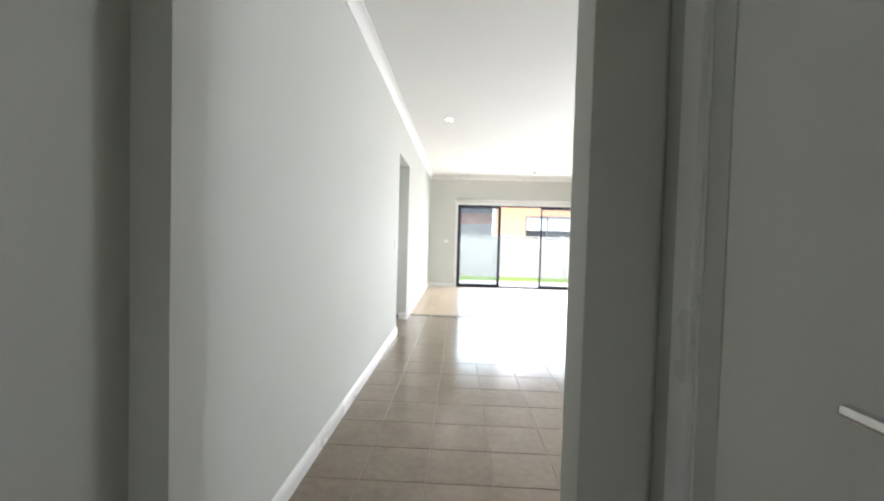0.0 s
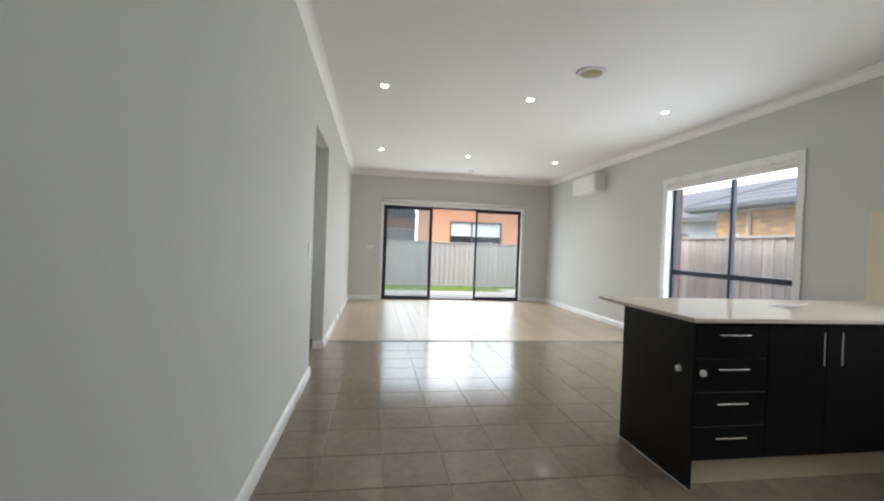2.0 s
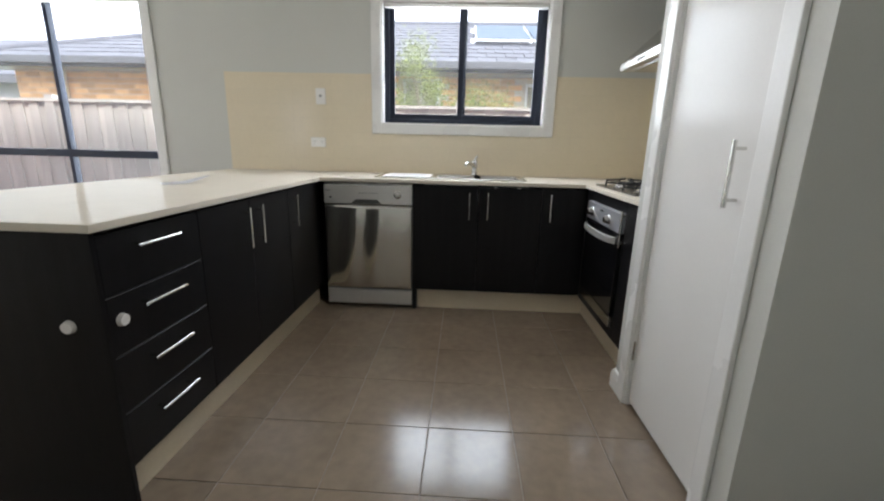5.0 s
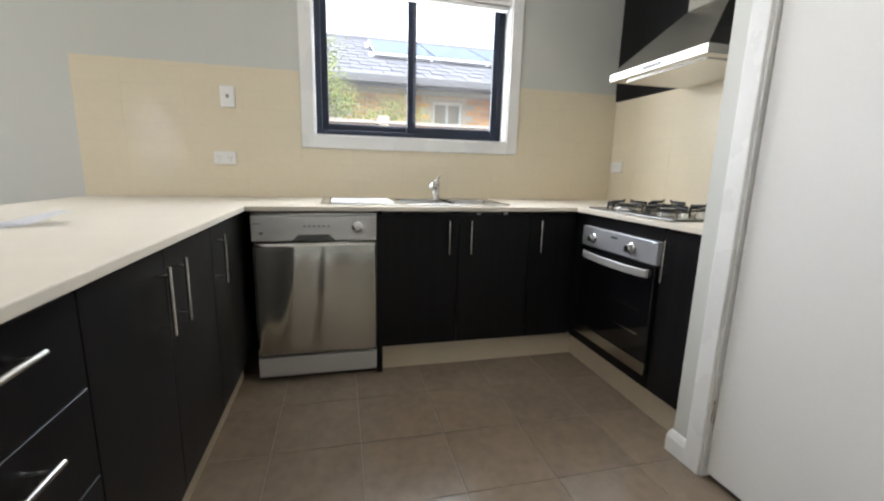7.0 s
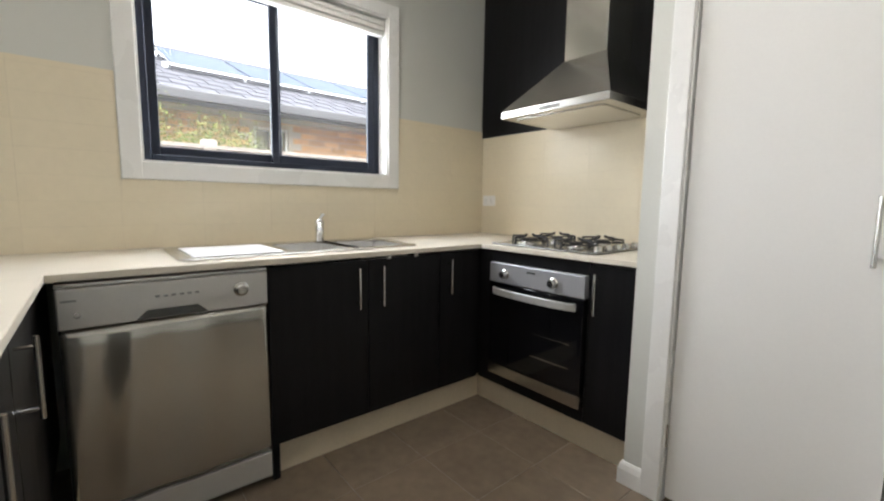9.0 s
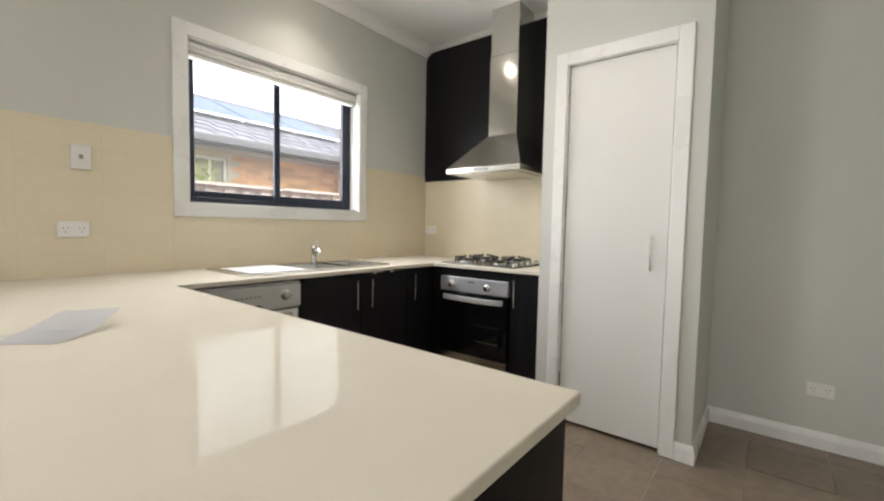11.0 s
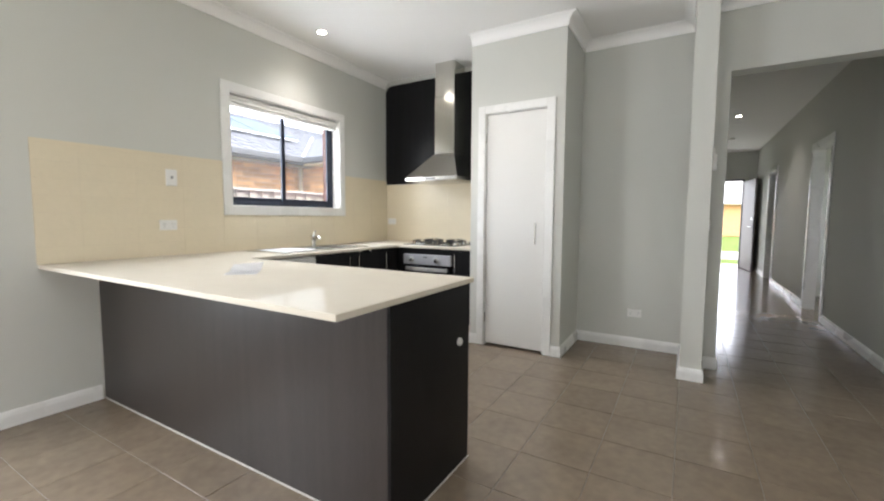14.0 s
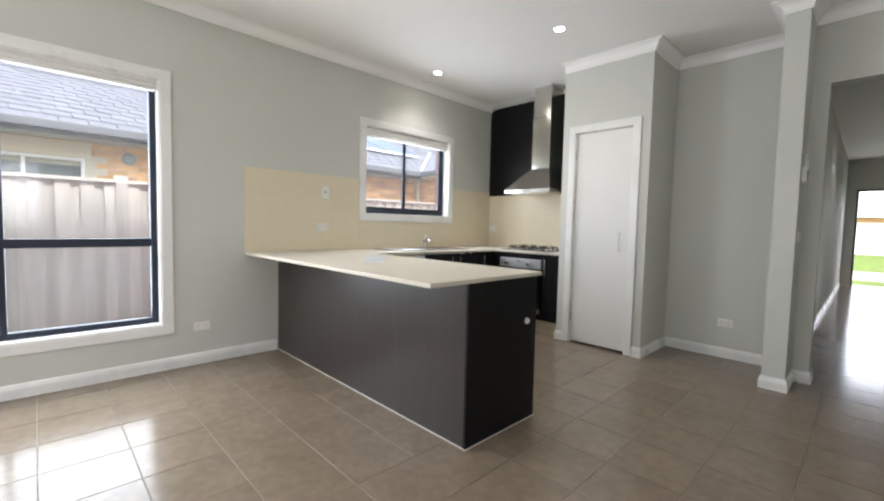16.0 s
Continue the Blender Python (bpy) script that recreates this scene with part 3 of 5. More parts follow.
bx(lv, 0.10, 0.12, HY + 0.70, HY + 0.83, 0.99, 1.01, 0.006)
part("lever_handle", lv, CHROME, fd, "chrome lever handle")
part("lock", rod(bmesh.new(), (0.06, HY + 0.82, 1.18), (0.075, HY + 0.82, 1.18), 0.027), CHROME, fd, "round chrome lock")
fd.matrix_basis = pose(0.06, HY + 0.02, 0, 0, 0, 9)
ff = thing("door_frame_front", (0.35, HY, 0), "dark painted front door frame", "door frame")
ff["kind"] = "structure"
part("jamb", bx(bx(bx(bmesh.new(), 0.041, 0.075, HY - 0.12, HY + 0.015, 0.001, 2.119), 0.905, 0.939, HY - 0.12, HY + 0.015, 0.001, 2.119), 0.075, 0.905, HY - 0.12, HY + 0.015, 2.085, 2.119), ALU, ff)

# ---------------------------------------------------------------- kitchen
TOP, UND, KICKZ = 0.885, 0.862, 0.145
FX, FY, PYF = 3.75, 1.745, 3.48   # cabinet faces: sink run, oven run, drawer side
XE = 2.045                        # end of the peninsula
PB = 4.085                        # back panel of the peninsula


def cab(name, at, label, x0, x1, y0, y1, high=UND - 0.002):
    c = thing(name, at, label, "cabinet", "kitchen base cabinets")
    part("body", B(x0, x1, y0, y1, KICKZ, high), DARKW, c)
    return c


# peninsula: carcass bodies stand behind the fronts
g = 0.0015
dr = cab("drawer_cabinet", (2.28, 3.8, KICKZ), "black woodgrain four-drawer cabinet at the peninsula end", XE + 0.018, 2.49, PYF + 0.02, PB - 0.018)
dz = (UND - 0.012 - KICKZ) / 4
for i in range(4):
    z0 = KICKZ + dz * i
    f = part("drawer_front", B(XE + 0.018 + g, 2.49 - g, PYF, PYF + 0.018, z0 + g, z0 + dz - g, 0.0015, 1), DARKW, dr)
    zh = z0 + dz * 0.72
    bar_handle(f, (2.165, PYF, zh), (2.345, PYF, zh), (0, -0.033, 0))
kn = rod(bmesh.new(), (2.105, PYF, 0.60), (2.105, PYF - 0.012, 0.60), 0.019, 0.016, 20)
part("child_lock", kn, PLASTIC, dr, "round white plastic child lock", smooth=False)


def door_front(c, name, horizontal, a0, a1, face, handle_at, z0=KICKZ, z1=UND - 0.012, hz=(0.642, 0.818)):
    """A cabinet door on a face across y (horizontal 'x') or across x (horizontal 'y')."""
    if horizontal == "x":
        s = 1 if face > 3 else -1
        f = part("door", B(a0 + g, a1 - g, face, face + 0.018 * s, z0 + g, z1, 0.0015, 1), DARKW, c)
        if handle_at:
            bar_handle(f, (handle_at, face, hz[0]), (handle_at, face, hz[1]), (0, -0.034 * s, 0))
    else:
        f = part("door", B(face, face + 0.018, a0 + g, a1 - g, z0 + g, z1, 0.0015, 1), DARKW, c)
        if handle_at:
            bar_handle(f, (face, handle_at, hz[0]), (face, handle_at, hz[1]), (-0.034, 0, 0))
    return f


c = cab("base_cabinet", (2.91, 3.8, KICKZ), "black woodgrain two-door base cabinet in the peninsula", 2.491, 3.269, PYF + 0.02, PB - 0.018)
door_front(c, "door", "x", 2.49, 2.86, PYF, 2.80)
door_front(c, "door", "x", 2.86, 3.27, PYF, 2.915)
c = cab("base_cabinet", (3.6, 3.8, KICKZ), "black woodgrain corner cabinet beside the dishwasher", 3.27, XR - 0.02, PYF + 0.02, PB - 0.018)
door_front(c, "door", "x", 3.27, 3.72, PYF, 3.32)
# sink run
c = cab("base_cabinet", (4.05, 2.45, KICKZ), "black woodgrain two-door sink cabinet", FX + 0.02, XR - 0.02, 2.03, 2.86, UND - 0.18)
door_front(c, "door", "y", 2.435, 2.86, FX, 2.493)
door_front(c, "door", "y", 2.03, 2.435, FX, 2.375)
c = cab("base_cabinet", (4.05, 1.6, KICKZ), "black woodgrain corner cabinet by the oven", FX + 0.02, XR - 0.02, YK + 0.01, 2.03)
door_front(c, "door", "y", FY + 0.01, 2.03, FX, 1.978)
for z, y in ((0.853, 2.33), (0.853, 2.18)):
    part("child_lock", B(FX - 0.006, FX, y - 0.012, y + 0.012, z - 0.008, z + 0.006, 0.003), PLASTIC, c, "small white plastic catch")
# oven run
c = cab("oven_cabinet", (3.45, 1.45, KICKZ), "black woodgrain housing round the built-in oven", 3.105, FX, YK + 0.01, FY - 0.02)
part("filler", B(3.663, FX - 0.001, FY - 0.018, FY, KICKZ, UND - 0.004), DARKW, c)
part("rail", B(3.105, 3.662, FY - 0.018, FY - 0.001, 0.80, UND - 0.004), DARKW, c)
part("rail", B(3.105, 3.662, FY - 0.018, FY - 0.001, KICKZ, 0.202), DARKW, c)
c = cab("base_cabinet", (3.03, 1.45, KICKZ), "narrow black woodgrain cabinet beside the oven", PX1 + 0.005, 3.103, YK + 0.01, FY - 0.02)
door_front(c, "door", "x", PX1 + 0.005, 3.103, FY, 3.06)

ep = tagged(mesh_ob("end_panel", B(XE, XE + 0.016, PYF - 0.004, PB + 0.002, 0.002, UND - 0.001, 0.001, 1), DARKW), "black woodgrain end panel of the peninsula", "panel")
tagged(mesh_ob("child_lock", rod(bmesh.new(), (XE, 3.575, 0.60), (XE - 0.012, 3.575, 0.60), 0.019, 0.016, 20), PLASTIC), "round white plastic child lock on the end panel", "child lock")
tagged(mesh_ob("back_panel", B(XE + 0.017, XR - 0.001, PB - 0.016, PB, 0.002, UND - 0.001, 0.001, 1), DARKP), "dark brown woodgrain back panel of the peninsula", "panel")
for x0, x1, y0, y1 in ((XE + 0.017, FX + 0.075, PYF + 0.05, PYF + 0.066), (FX + 0.048, FX + 0.064, FY - 0.047, 2.83), (PX1 + 0.002, FX + 0.046, FY - 0.063, FY - 0.047)):
    tagged(mesh_ob("kickboard", B(x0, x1, y0, y1, 0.001, KICKZ - 0.002), KICK), "cream kickboard under the kitchen cabinets", "kickboard")
tagged(mesh_ob("filler_panel", B(FX + 0.005, FX + 0.5, 2.832, 2.858, 0.001, UND - 0.003), DARKW), "dark panel beside the dishwasher", "panel")

tagged(mesh_ob("sealant_bead", bx(bx(bx(bmesh.new(), XE - 0.003, XR, PB + 0.0005, PB + 0.006, 0.0005, 0.006), XE - 0.005, XE - 0.0005, PYF - 0.004, PB + 0.006, 0.0005, 0.006), XR - 0.005, XR - 0.0005, PB + 0.0005, PB + 0.006, 0.006, UND - 0.002), BEAD), "white sealant line round the peninsula base", "trim", kind="structure")

# worktop: one U-shaped slab, cut out for the sink
SX0, SX1, SY0, SY1 = 3.80, 4.27, 2.12, 3.13   # sink rim


def sheet(rects, holes, z0, z1, bevel, corner=0.0):
    """A flat slab made of touching rectangles (x0, x1, y0, y1), with rectangular holes cut right through."""
    allr = list(rects) + list(holes)
    xs, ys = sorted({v for q in allr for v in q[:2]}), sorted({v for q in allr for v in q[2:]})

    def has(q, x, y):
        return q[0] < x < q[1] and q[2] < y < q[3]

    def solid(i, j):
        if not (0 <= i < len(xs) - 1 and 0 <= j < len(ys) - 1):
            return False
        x, y = (xs[i] + xs[i + 1]) / 2, (ys[j] + ys[j + 1]) / 2
        return any(has(q, x, y) for q in rects) and not any(has(q, x, y) for q in holes)

    bm, seen = bmesh.new(), {}

    def v(x, y, z):
        if (x, y, z) not in seen:
            seen[(x, y, z)] = bm.verts.new((x, y, z))
        return seen[(x, y, z)]

    for i in range(len(xs) - 1):
        for j in range(len(ys) - 1):
            if not solid(i, j):
                continue
            x, X, y, Y = xs[i], xs[i + 1], ys[j], ys[j + 1]
            bm.faces.new((v(x, y, z1), v(X, y, z1), v(X, Y, z1), v(x, Y, z1)))
            bm.faces.new((v(x, y, z0), v(x, Y, z0), v(X, Y, z0), v(X, y, z0)))
            for di, dj, a, b in ((-1, 0, (x, Y), (x, y)), (1, 0, (X, y), (X, Y)), (0, -1, (x, y), (X, y)), (0, 1, (X, Y), (x, Y))):
                if not solid(i + di, j + dj):
                    bm.faces.new((v(*a, z0), v(*b, z0), v(*b, z1), v(*a, z1)))
    bmesh.ops.recalc_face_normals(bm, faces=bm.faces)
    if corner:
        upright = [e for e in bm.edges if e.is_manifold and abs(e.verts[0].co.z - e.verts[1].co.z) > 0.001 and e.calc_face_angle() > 1.0]
        bmesh.ops.bevel(bm, geom=upright, offset=corner, segments=6, affect="EDGES", profile=0.5)
    sharp = [e for e in bm.edges if e.is_manifold and e.calc_face_angle() > 1.0]
    bmesh.ops.bevel(bm, geom=sharp, offset=bevel, segments=2, affect="EDGES", profile=0.5)
    return bm


BOWLS = [(SX0 + 0.05, SX1 - 0.09, 2.16, 2.42), (SX0 + 0.05, SX1 - 0.09, 2.46, 2.72)]
around = [(a - 0.006, b + 0.006, c - 0.006, d + 0.006) for a, b, c, d in BOWLS]
wt = sheet([(PX1 + 0.001, FX - 0.025, YK + 0.001, FY + 0.025), (FX - 0.025, XR - 0.001, YK + 0.001, 4.365), (2.028, FX - 0.025, 3.457, 4.365)], around, UND, TOP, 0.003)
tagged(mesh_ob("worktop", wt, BENCH), "polished cream stone worktop in a U shape", "worktop")

# appliances
dw = thing("dishwasher", (FX, 3.15, 0), "brushed stainless steel freestanding dishwasher with a control panel", "dishwasher")
D0, D1 = 2.862, 3.442
part("body", B(FX + 0.012, FX + 0.56, D0, D1, 0.02, 0.845), GREYP_SHADE, dw)
dbm = bmesh.new()
NU, NV = 64, 20


def skin(i, j):
    """A point on the gently pillowed steel skin."""
    u, w = i / NU * 2 - 1, j / NV * 2 - 1
    edge = 0.004 * (max(abs(u), abs(w)) > 0.999)
    wave = 0.003 * math.sin(9.5 * u + 0.9 * w + 0.6) * (1 - u * u)
    return (FX - 0.004 - 0.007 * (1 - u * u) - 0.003 * (1 - w * w) + edge + wave, (D0 + D1) / 2 + u * ((D1 - D0) / 2 - 0.002), 0.4265 + w * 0.2885)


grid_ = [[dbm.verts.new(skin(i, j)) for j in range(NV + 1)] for i in range(NU + 1)]
for i in range(NU):
    for j in range(NV):
        dbm.faces.new((grid_[i][j], grid_[i + 1][j], grid_[i + 1][j + 1], grid_[i][j + 1])).smooth = True
rim_ = [grid_[i][0] for i in range(NU)] + [grid_[NU][j] for j in range(NV)] + [grid_[i][NV] for i in range(NU, 0, -1)] + [grid_[0][j] for j in range(NV, 0, -1)]
back_ = [dbm.verts.new((FX + 0.011, q.co.y, q.co.z)) for q in rim_]
for k in range(len(rim_)):
    dbm.faces.new((rim_[k], rim_[(k + 1) % len(rim_)], back_[(k + 1) % len(rim_)], back_[k]))
dbm.faces.new(back_)
bmesh.ops.recalc_face_normals(dbm, faces=dbm.faces)
part("door", dbm, STEEL, dw, "bowed brushed steel door")
pn = part("control_panel", B(FX - 0.014, FX + 0.011, D0 + 0.002, D1 - 0.002, 0.718, 0.838, 0.005), SILVER, dw, "silver control panel")
part("top", B(FX - 0.005, FX + 0.56, D0, D1, 0.840, 0.853, 0.002), SATIN, dw)
part("plinth", B(FX - 0.002, FX + 0.02, D0 + 0.002, D1 - 0.002, 0.03, 0.128, 0.004), SILVER, dw)
hb = bmesh.new()
hp = [(3.06, 0.722), (3.09, 0.750), (3.23, 0.750), (3.26, 0.722)]
f = hb.faces.new([hb.verts.new((FX - 0.0155, y, z)) for y, z in hp])
r = bmesh.ops.extrude_face_region(hb, geom=[f])
for e in r["geom"]:
    if isinstance(e, bmesh.types.BMVert):
        e.co.x += 0.003
bmesh.ops.recalc_face_normals(hb, faces=hb.faces)
part("grip_recess", hb, SCREEN, pn, "dark grip recess")
part("dial", lathe(bmesh.new(), (FX - 0.014, 2.955, 0.785), (-1, 0, 0), [(0.026, 0), (0.026, 0.004), (0.02, 0.006), (0.018, 0.022), (0.014, 0.024)]), SATIN, pn, smooth=False)
for i in range(6):
    part("button", B(FX - 0.018, FX - 0.013, 3.085 + i * 0.022, 3.097 + i * 0.022, 0.787, 0.795, 0.001, 1), GREYP_SHADE, pn)
part("badge", B(FX - 0.0155, FX - 0.0135, 3.395, 3.43, 0.800, 0.806), GREYP_SHADE, pn)
part("power_button", rod(bmesh.new(), (FX - 0.013, 3.395, 0.76), (FX - 0.018, 3.395, 0.76), 0.009), SATIN, pn)

ov = thing("oven", (3.385, FY, 0.2), "built-in steel and black glass oven with two knobs", "oven")
O0, O1 = 3.11, 3.66
part("body", B(O0 + 0.01, O1 - 0.01, FY - 0.5, FY - 0.02, 0.205, 0.79), IRON_SHADE, ov)
cp = part("control_panel", B(O0, O1, FY - 0.018, FY + 0.020, 0.698, 0.798, 0.004), OVENP, ov, "brushed steel control panel")
od = part("door", B(O0 + 0.001, O1 - 0.001, FY - 0.018, FY + 0.020, 0.268, 0.694, 0.004), BLACKG, ov, "black glass oven door")
part("lower_trim", B(O0, O1, FY - 0.018, FY + 0.020, 0.204, 0.264, 0.003), STEELH, ov)
hbm = bmesh.new()
rings = []
for k in range(15):
    u = k / 14
    xx = O0 + 0.035 + (O1 - O0 - 0.07) * u
    o = 0.022 + 0.034 * math.sin(math.pi * u) ** 0.45
    rings.append([hbm.verts.new((xx, FY + o + d, z)) for d, z in ((0, 0.638), (0.012, 0.641), (0.012, 0.671), (0, 0.674))])
for a, b in zip(rings, rings[1:]):
    for q_ in range(4):
        hbm.faces.new((a[q_], a[(q_ + 1) % 4], b[(q_ + 1) % 4], b[q_]))
hbm.faces.new(rings[0])
hbm.faces.new(rings[-1][::-1])
bmesh.ops.recalc_face_normals(hbm, faces=hbm.faces)
part("handle", hbm, SILVER, od, "curved silver door handle")
for x in (3.265, 3.555):
    part("knob", lathe(bmesh.new(), (x, FY + 0.02, 0.744), (0, 1, 0), [(0.026, 0), (0.026, 0.005), (0.020, 0.009), (0.019, 0.026), (0.016, 0.030)]), SATIN, cp, "silver control knob")
part("badge", B(3.37, 3.42, FY + 0.0195, FY + 0.021, 0.768, 0.776), SCREEN, cp)
for z in (0.37, 0.48):
    part("rack", B(3.17, 3.38, FY + 0.0198, FY + 0.0212, z, z + 0.006), STEEL, od, "wire rack seen through the glass")

hob = thing("gas_hob", (3.40, 1.46, TOP), "stainless gas hob with black cast-iron trivets and four burners", "hob")
H0, H1, HY0, HY1 = 3.09, 3.69, 1.235, 1.725
part("plate", B(H0, H1, HY0, HY1, TOP + 0.0005, TOP + 0.010, 0.004), HOBPLATE, hob, "dark stainless steel plate")
for x, y, r in ((3.27, 1.36, 0.045), (3.54, 1.36, 0.036), (3.27, 1.60, 0.034), (3.54, 1.60, 0.052)):
    bn = part("burner", lathe(bmesh.new(), (x, y, TOP + 0.010), (0, 0, 1), [(r * 1.25, 0), (r * 1.2, 0.009), (r * 1.0, 0.012), (r * 1.0, 0.017), (r * 0.9, 0.018)]), SATIN, hob, "silver burner crown")
    part("cap", lathe(bmesh.new(), (x, y, TOP + 0.0282), (0, 0, 1), [(r * 0.85, 0), (r * 0.85, 0.005), (r * 0.7, 0.009)]), IRON_SHADE, bn, "black enamel burner cap")
    tv = bmesh.new()
    for k in range(4):
        a = k * math.pi / 2
        ca, sa = math.cos(a), math.sin(a)
        rod(tv, (x + ca * 0.028, y + sa * 0.028, TOP + 0.050), (x + ca * 0.112, y + sa * 0.112, TOP + 0.044), 0.005, n=8)
        rod(tv, (x + ca * 0.028, y + sa * 0.028, TOP + 0.048), (x + ca * 0.022, y + sa * 0.022, TOP + 0.060), 0.004, n=8)
        rod(tv, (x + ca * 0.110, y + sa * 0.110, TOP + 0.047), (x + ca * 0.114, y + sa * 0.114, TOP + 0.0095), 0.005, n=8)
        b = a + math.pi / 2
        rod(tv, (x + ca * 0.112, y + sa * 0.112, TOP + 0.030), (x + math.cos(b) * 0.112, y + math.sin(b) * 0.112, TOP + 0.030), 0.004, n=8)
    part("trivet", tv, IRON_SHADE, hob, "black cast-iron trivet")
for k in range(5):
    part("knob", lathe(bmesh.new(), (3.13, 1.30 + k * 0.085, TOP + 0.010), (0, 0, 1), [(0.019, 0), (0.018, 0.018), (0.014, 0.022)], 16), SATIN, hob, "silver hob knob")

hd_ = thing("range_hood", (3.44, 1.2, 1.53), "brushed stainless canopy range hood with a square chimney", "range hood")
R0, R1, RB, RF = 3.11, 3.72, YK + 0.017, 1.65
part("canopy_rim", B(R0, R1, RB, RF, 1.540, 1.578, 0.003), STEELH, hd_, "brushed steel rim with buttons")
cb = bmesh.new()
lo = [(R0, RB, 1.578), (R1, RB, 1.578), (R1, RF, 1.578), (R0, RF, 1.578)]
hi = [(3.275, RB, 1.835), (3.515, RB, 1.835), (3.515, RB + 0.24, 1.835), (3.275, RB + 0.24, 1.835)]
vl, vh = [cb.verts.new(p) for p in lo], [cb.verts.new(p) for p in hi]
for i in range(4):
    cb.faces.new((vl[i], vl[(i + 1) % 4], vh[(i + 1) % 4], vh[i]))
cb.faces.new(vl[::-1])
cb.faces.new(vh)
bmesh.ops.recalc_face_normals(cb, faces=cb.faces)
part("canopy", cb, STEELH, hd_)
part("chimney", B(3.277, 3.513, RB, RB + 0.238, 1.836, 2.42, 0.002, 1), STEEL, hd_)
part("chimney_upper", B(3.281, 3.509, RB, RB + 0.234, 2.421, CEILING - 0.001, 0.002, 1), STEEL, hd_)
part("filter", B(R0 + 0.06, R1 - 0.06, RB + 0.08, RF - 0.06, 1.535, 1.5395), SATIN, hd_, "silver mesh grease filter")
part("button_slot", B(3.355, 3.475, RF + 0.0002, RF + 0.0015, 1.549, 1.567), GREYP_SHADE, hd_, "dark slot for the buttons")
for k in range(5):
    part("button", rod(bmesh.new(), (3.375 + k * 0.022, RF, 1.558), (3.375 + k * 0.022, RF + 0.003, 1.558), 0.006, n=12), GREYP_SHADE, hd_)

# black panel behind the hood, with one rounded upper corner
pb = bmesh.new()
arc = [(XR - 0.002 - 0.09 + 0.09 * math.cos(radians(a)), 2.715 - 0.09 + 0.09 * math.sin(radians(a))) for a in range(0, 91, 15)]
f = pb.faces.new([pb.verts.new((x, YK + 0.001, z)) for x, z in [(PX1 + 0.002, 1.56), (XR - 0.002, 1.56)] + arc + [(PX1 + 0.002, 2.715)]])
r = bmesh.ops.extrude_face_region(pb, geom=[f])
for e in r["geom"]:
    if isinstance(e, bmesh.types.BMVert):
        e.co.y += 0.015
bmesh.ops.recalc_face_normals(pb, faces=pb.faces)
tagged(mesh_ob("hood_panel", pb, DARKW), "black woodgrain panel on the wall behind the range hood", "panel")

# sink: rim, drainer and two bowls
sk = thing("sink", (4.03, 2.62, TOP), "stainless steel double-bowl sink with a drainer", "sink")
part("rim", sheet([(SX0, SX1, SY0, SY1)], BOWLS, TOP + 0.0005, TOP + 0.008, 0.002, 0.045), STEELH, sk)
for x0, x1, y0, y1 in BOWLS:
    bw = bmesh.new()
    t = 0.0012
    low = TOP - 0.165
    for q in ((x0 - t, x0, y0 - t, y1 + t), (x1, x1 + t, y0 - t, y1 + t), (x0, x1, y0 - t, y0), (x0, x1, y1, y1 + t)):
        bx(bw, *q, low, TOP + 0.004)
    bx(bw, x0 - t, x1 + t, y0 - t, y1 + t, low - t, low)
    b_ = part("bowl", bw, SILVER, sk, "deep polished steel bowl")
    part("drain", lathe(bmesh.new(), ((x0 + x1) / 2, (y0 + y1) / 2, low), (0, 0, 1), [(0.042, 0), (0.042, 0.002), (0.034, 0.003), (0.03, 0.001)]), CHROME, b_)
for k in range(7):
    part("drainer_rib", B(SX0 + 0.07 + k * 0.045, SX0 + 0.082 + k * 0.045, 2.77, 3.09, TOP + 0.0075, TOP + 0.010, 0.0015, 1), STEELH, sk)
tp = thing("tap", (4.2, 2.46, TOP + 0.008), "chrome mixer tap behind the sink", "tap")
part("base", lathe(bmesh.new(), (4.20, 2.46, TOP + 0.008), (0, 0, 1), [(0.027, 0), (0.027, 0.006), (0.022, 0.010), (0.021, 0.085), (0.023, 0.086), (0.023, 0.104), (0.015, 0.112)]), CHROME, tp, smooth=True)
tube("spout", [(4.195, 2.46, TOP + 0.070), (4.14, 2.485, TOP + 0.092), (4.085, 2.51, TOP + 0.100), (4.055, 2.523, TOP + 0.086)], 0.012, CHROME, tp)
tube("lever", [(4.20, 2.46, TOP + 0.112), (4.203, 2.452, TOP + 0.132), (4.195, 2.438, TOP + 0.150)], 0.008, CHROME, tp)

pp = tagged(mesh_ob("paper_sheet", bx(bmesh.new(), 3.84, 4.19, 2.76, 3.08, TOP + 0.0102, TOP + 0.0115), PAPER), "white sheet of paper lying on the drainer", "paper")
bk = thing("booklet", (3.10, 3.92, TOP), "open white paper leaflet lying on the worktop", "booklet")
turn = pose(3.10, 3.92, TOP, 0, 0, -48)
for nm, pts in (("page", ((-0.105, -0.075, 0.001), (0.0, -0.075, 0.006), (0.0, 0.075, 0.006), (-0.105, 0.075, 0.001))), ("page", ((0.0, -0.075, 0.006), (0.10, -0.07, 0.040), (0.10, 0.08, 0.030), (0.0, 0.075, 0.006)))):
    pbm = bmesh.new()
    pbm.faces.new([pbm.verts.new(turn @ Vector(p)) for p in pts])
    bmesh.ops.solidify(pbm, geom=pbm.faces[:], thickness=0.001)
    part(nm, pbm, PAPER, bk)


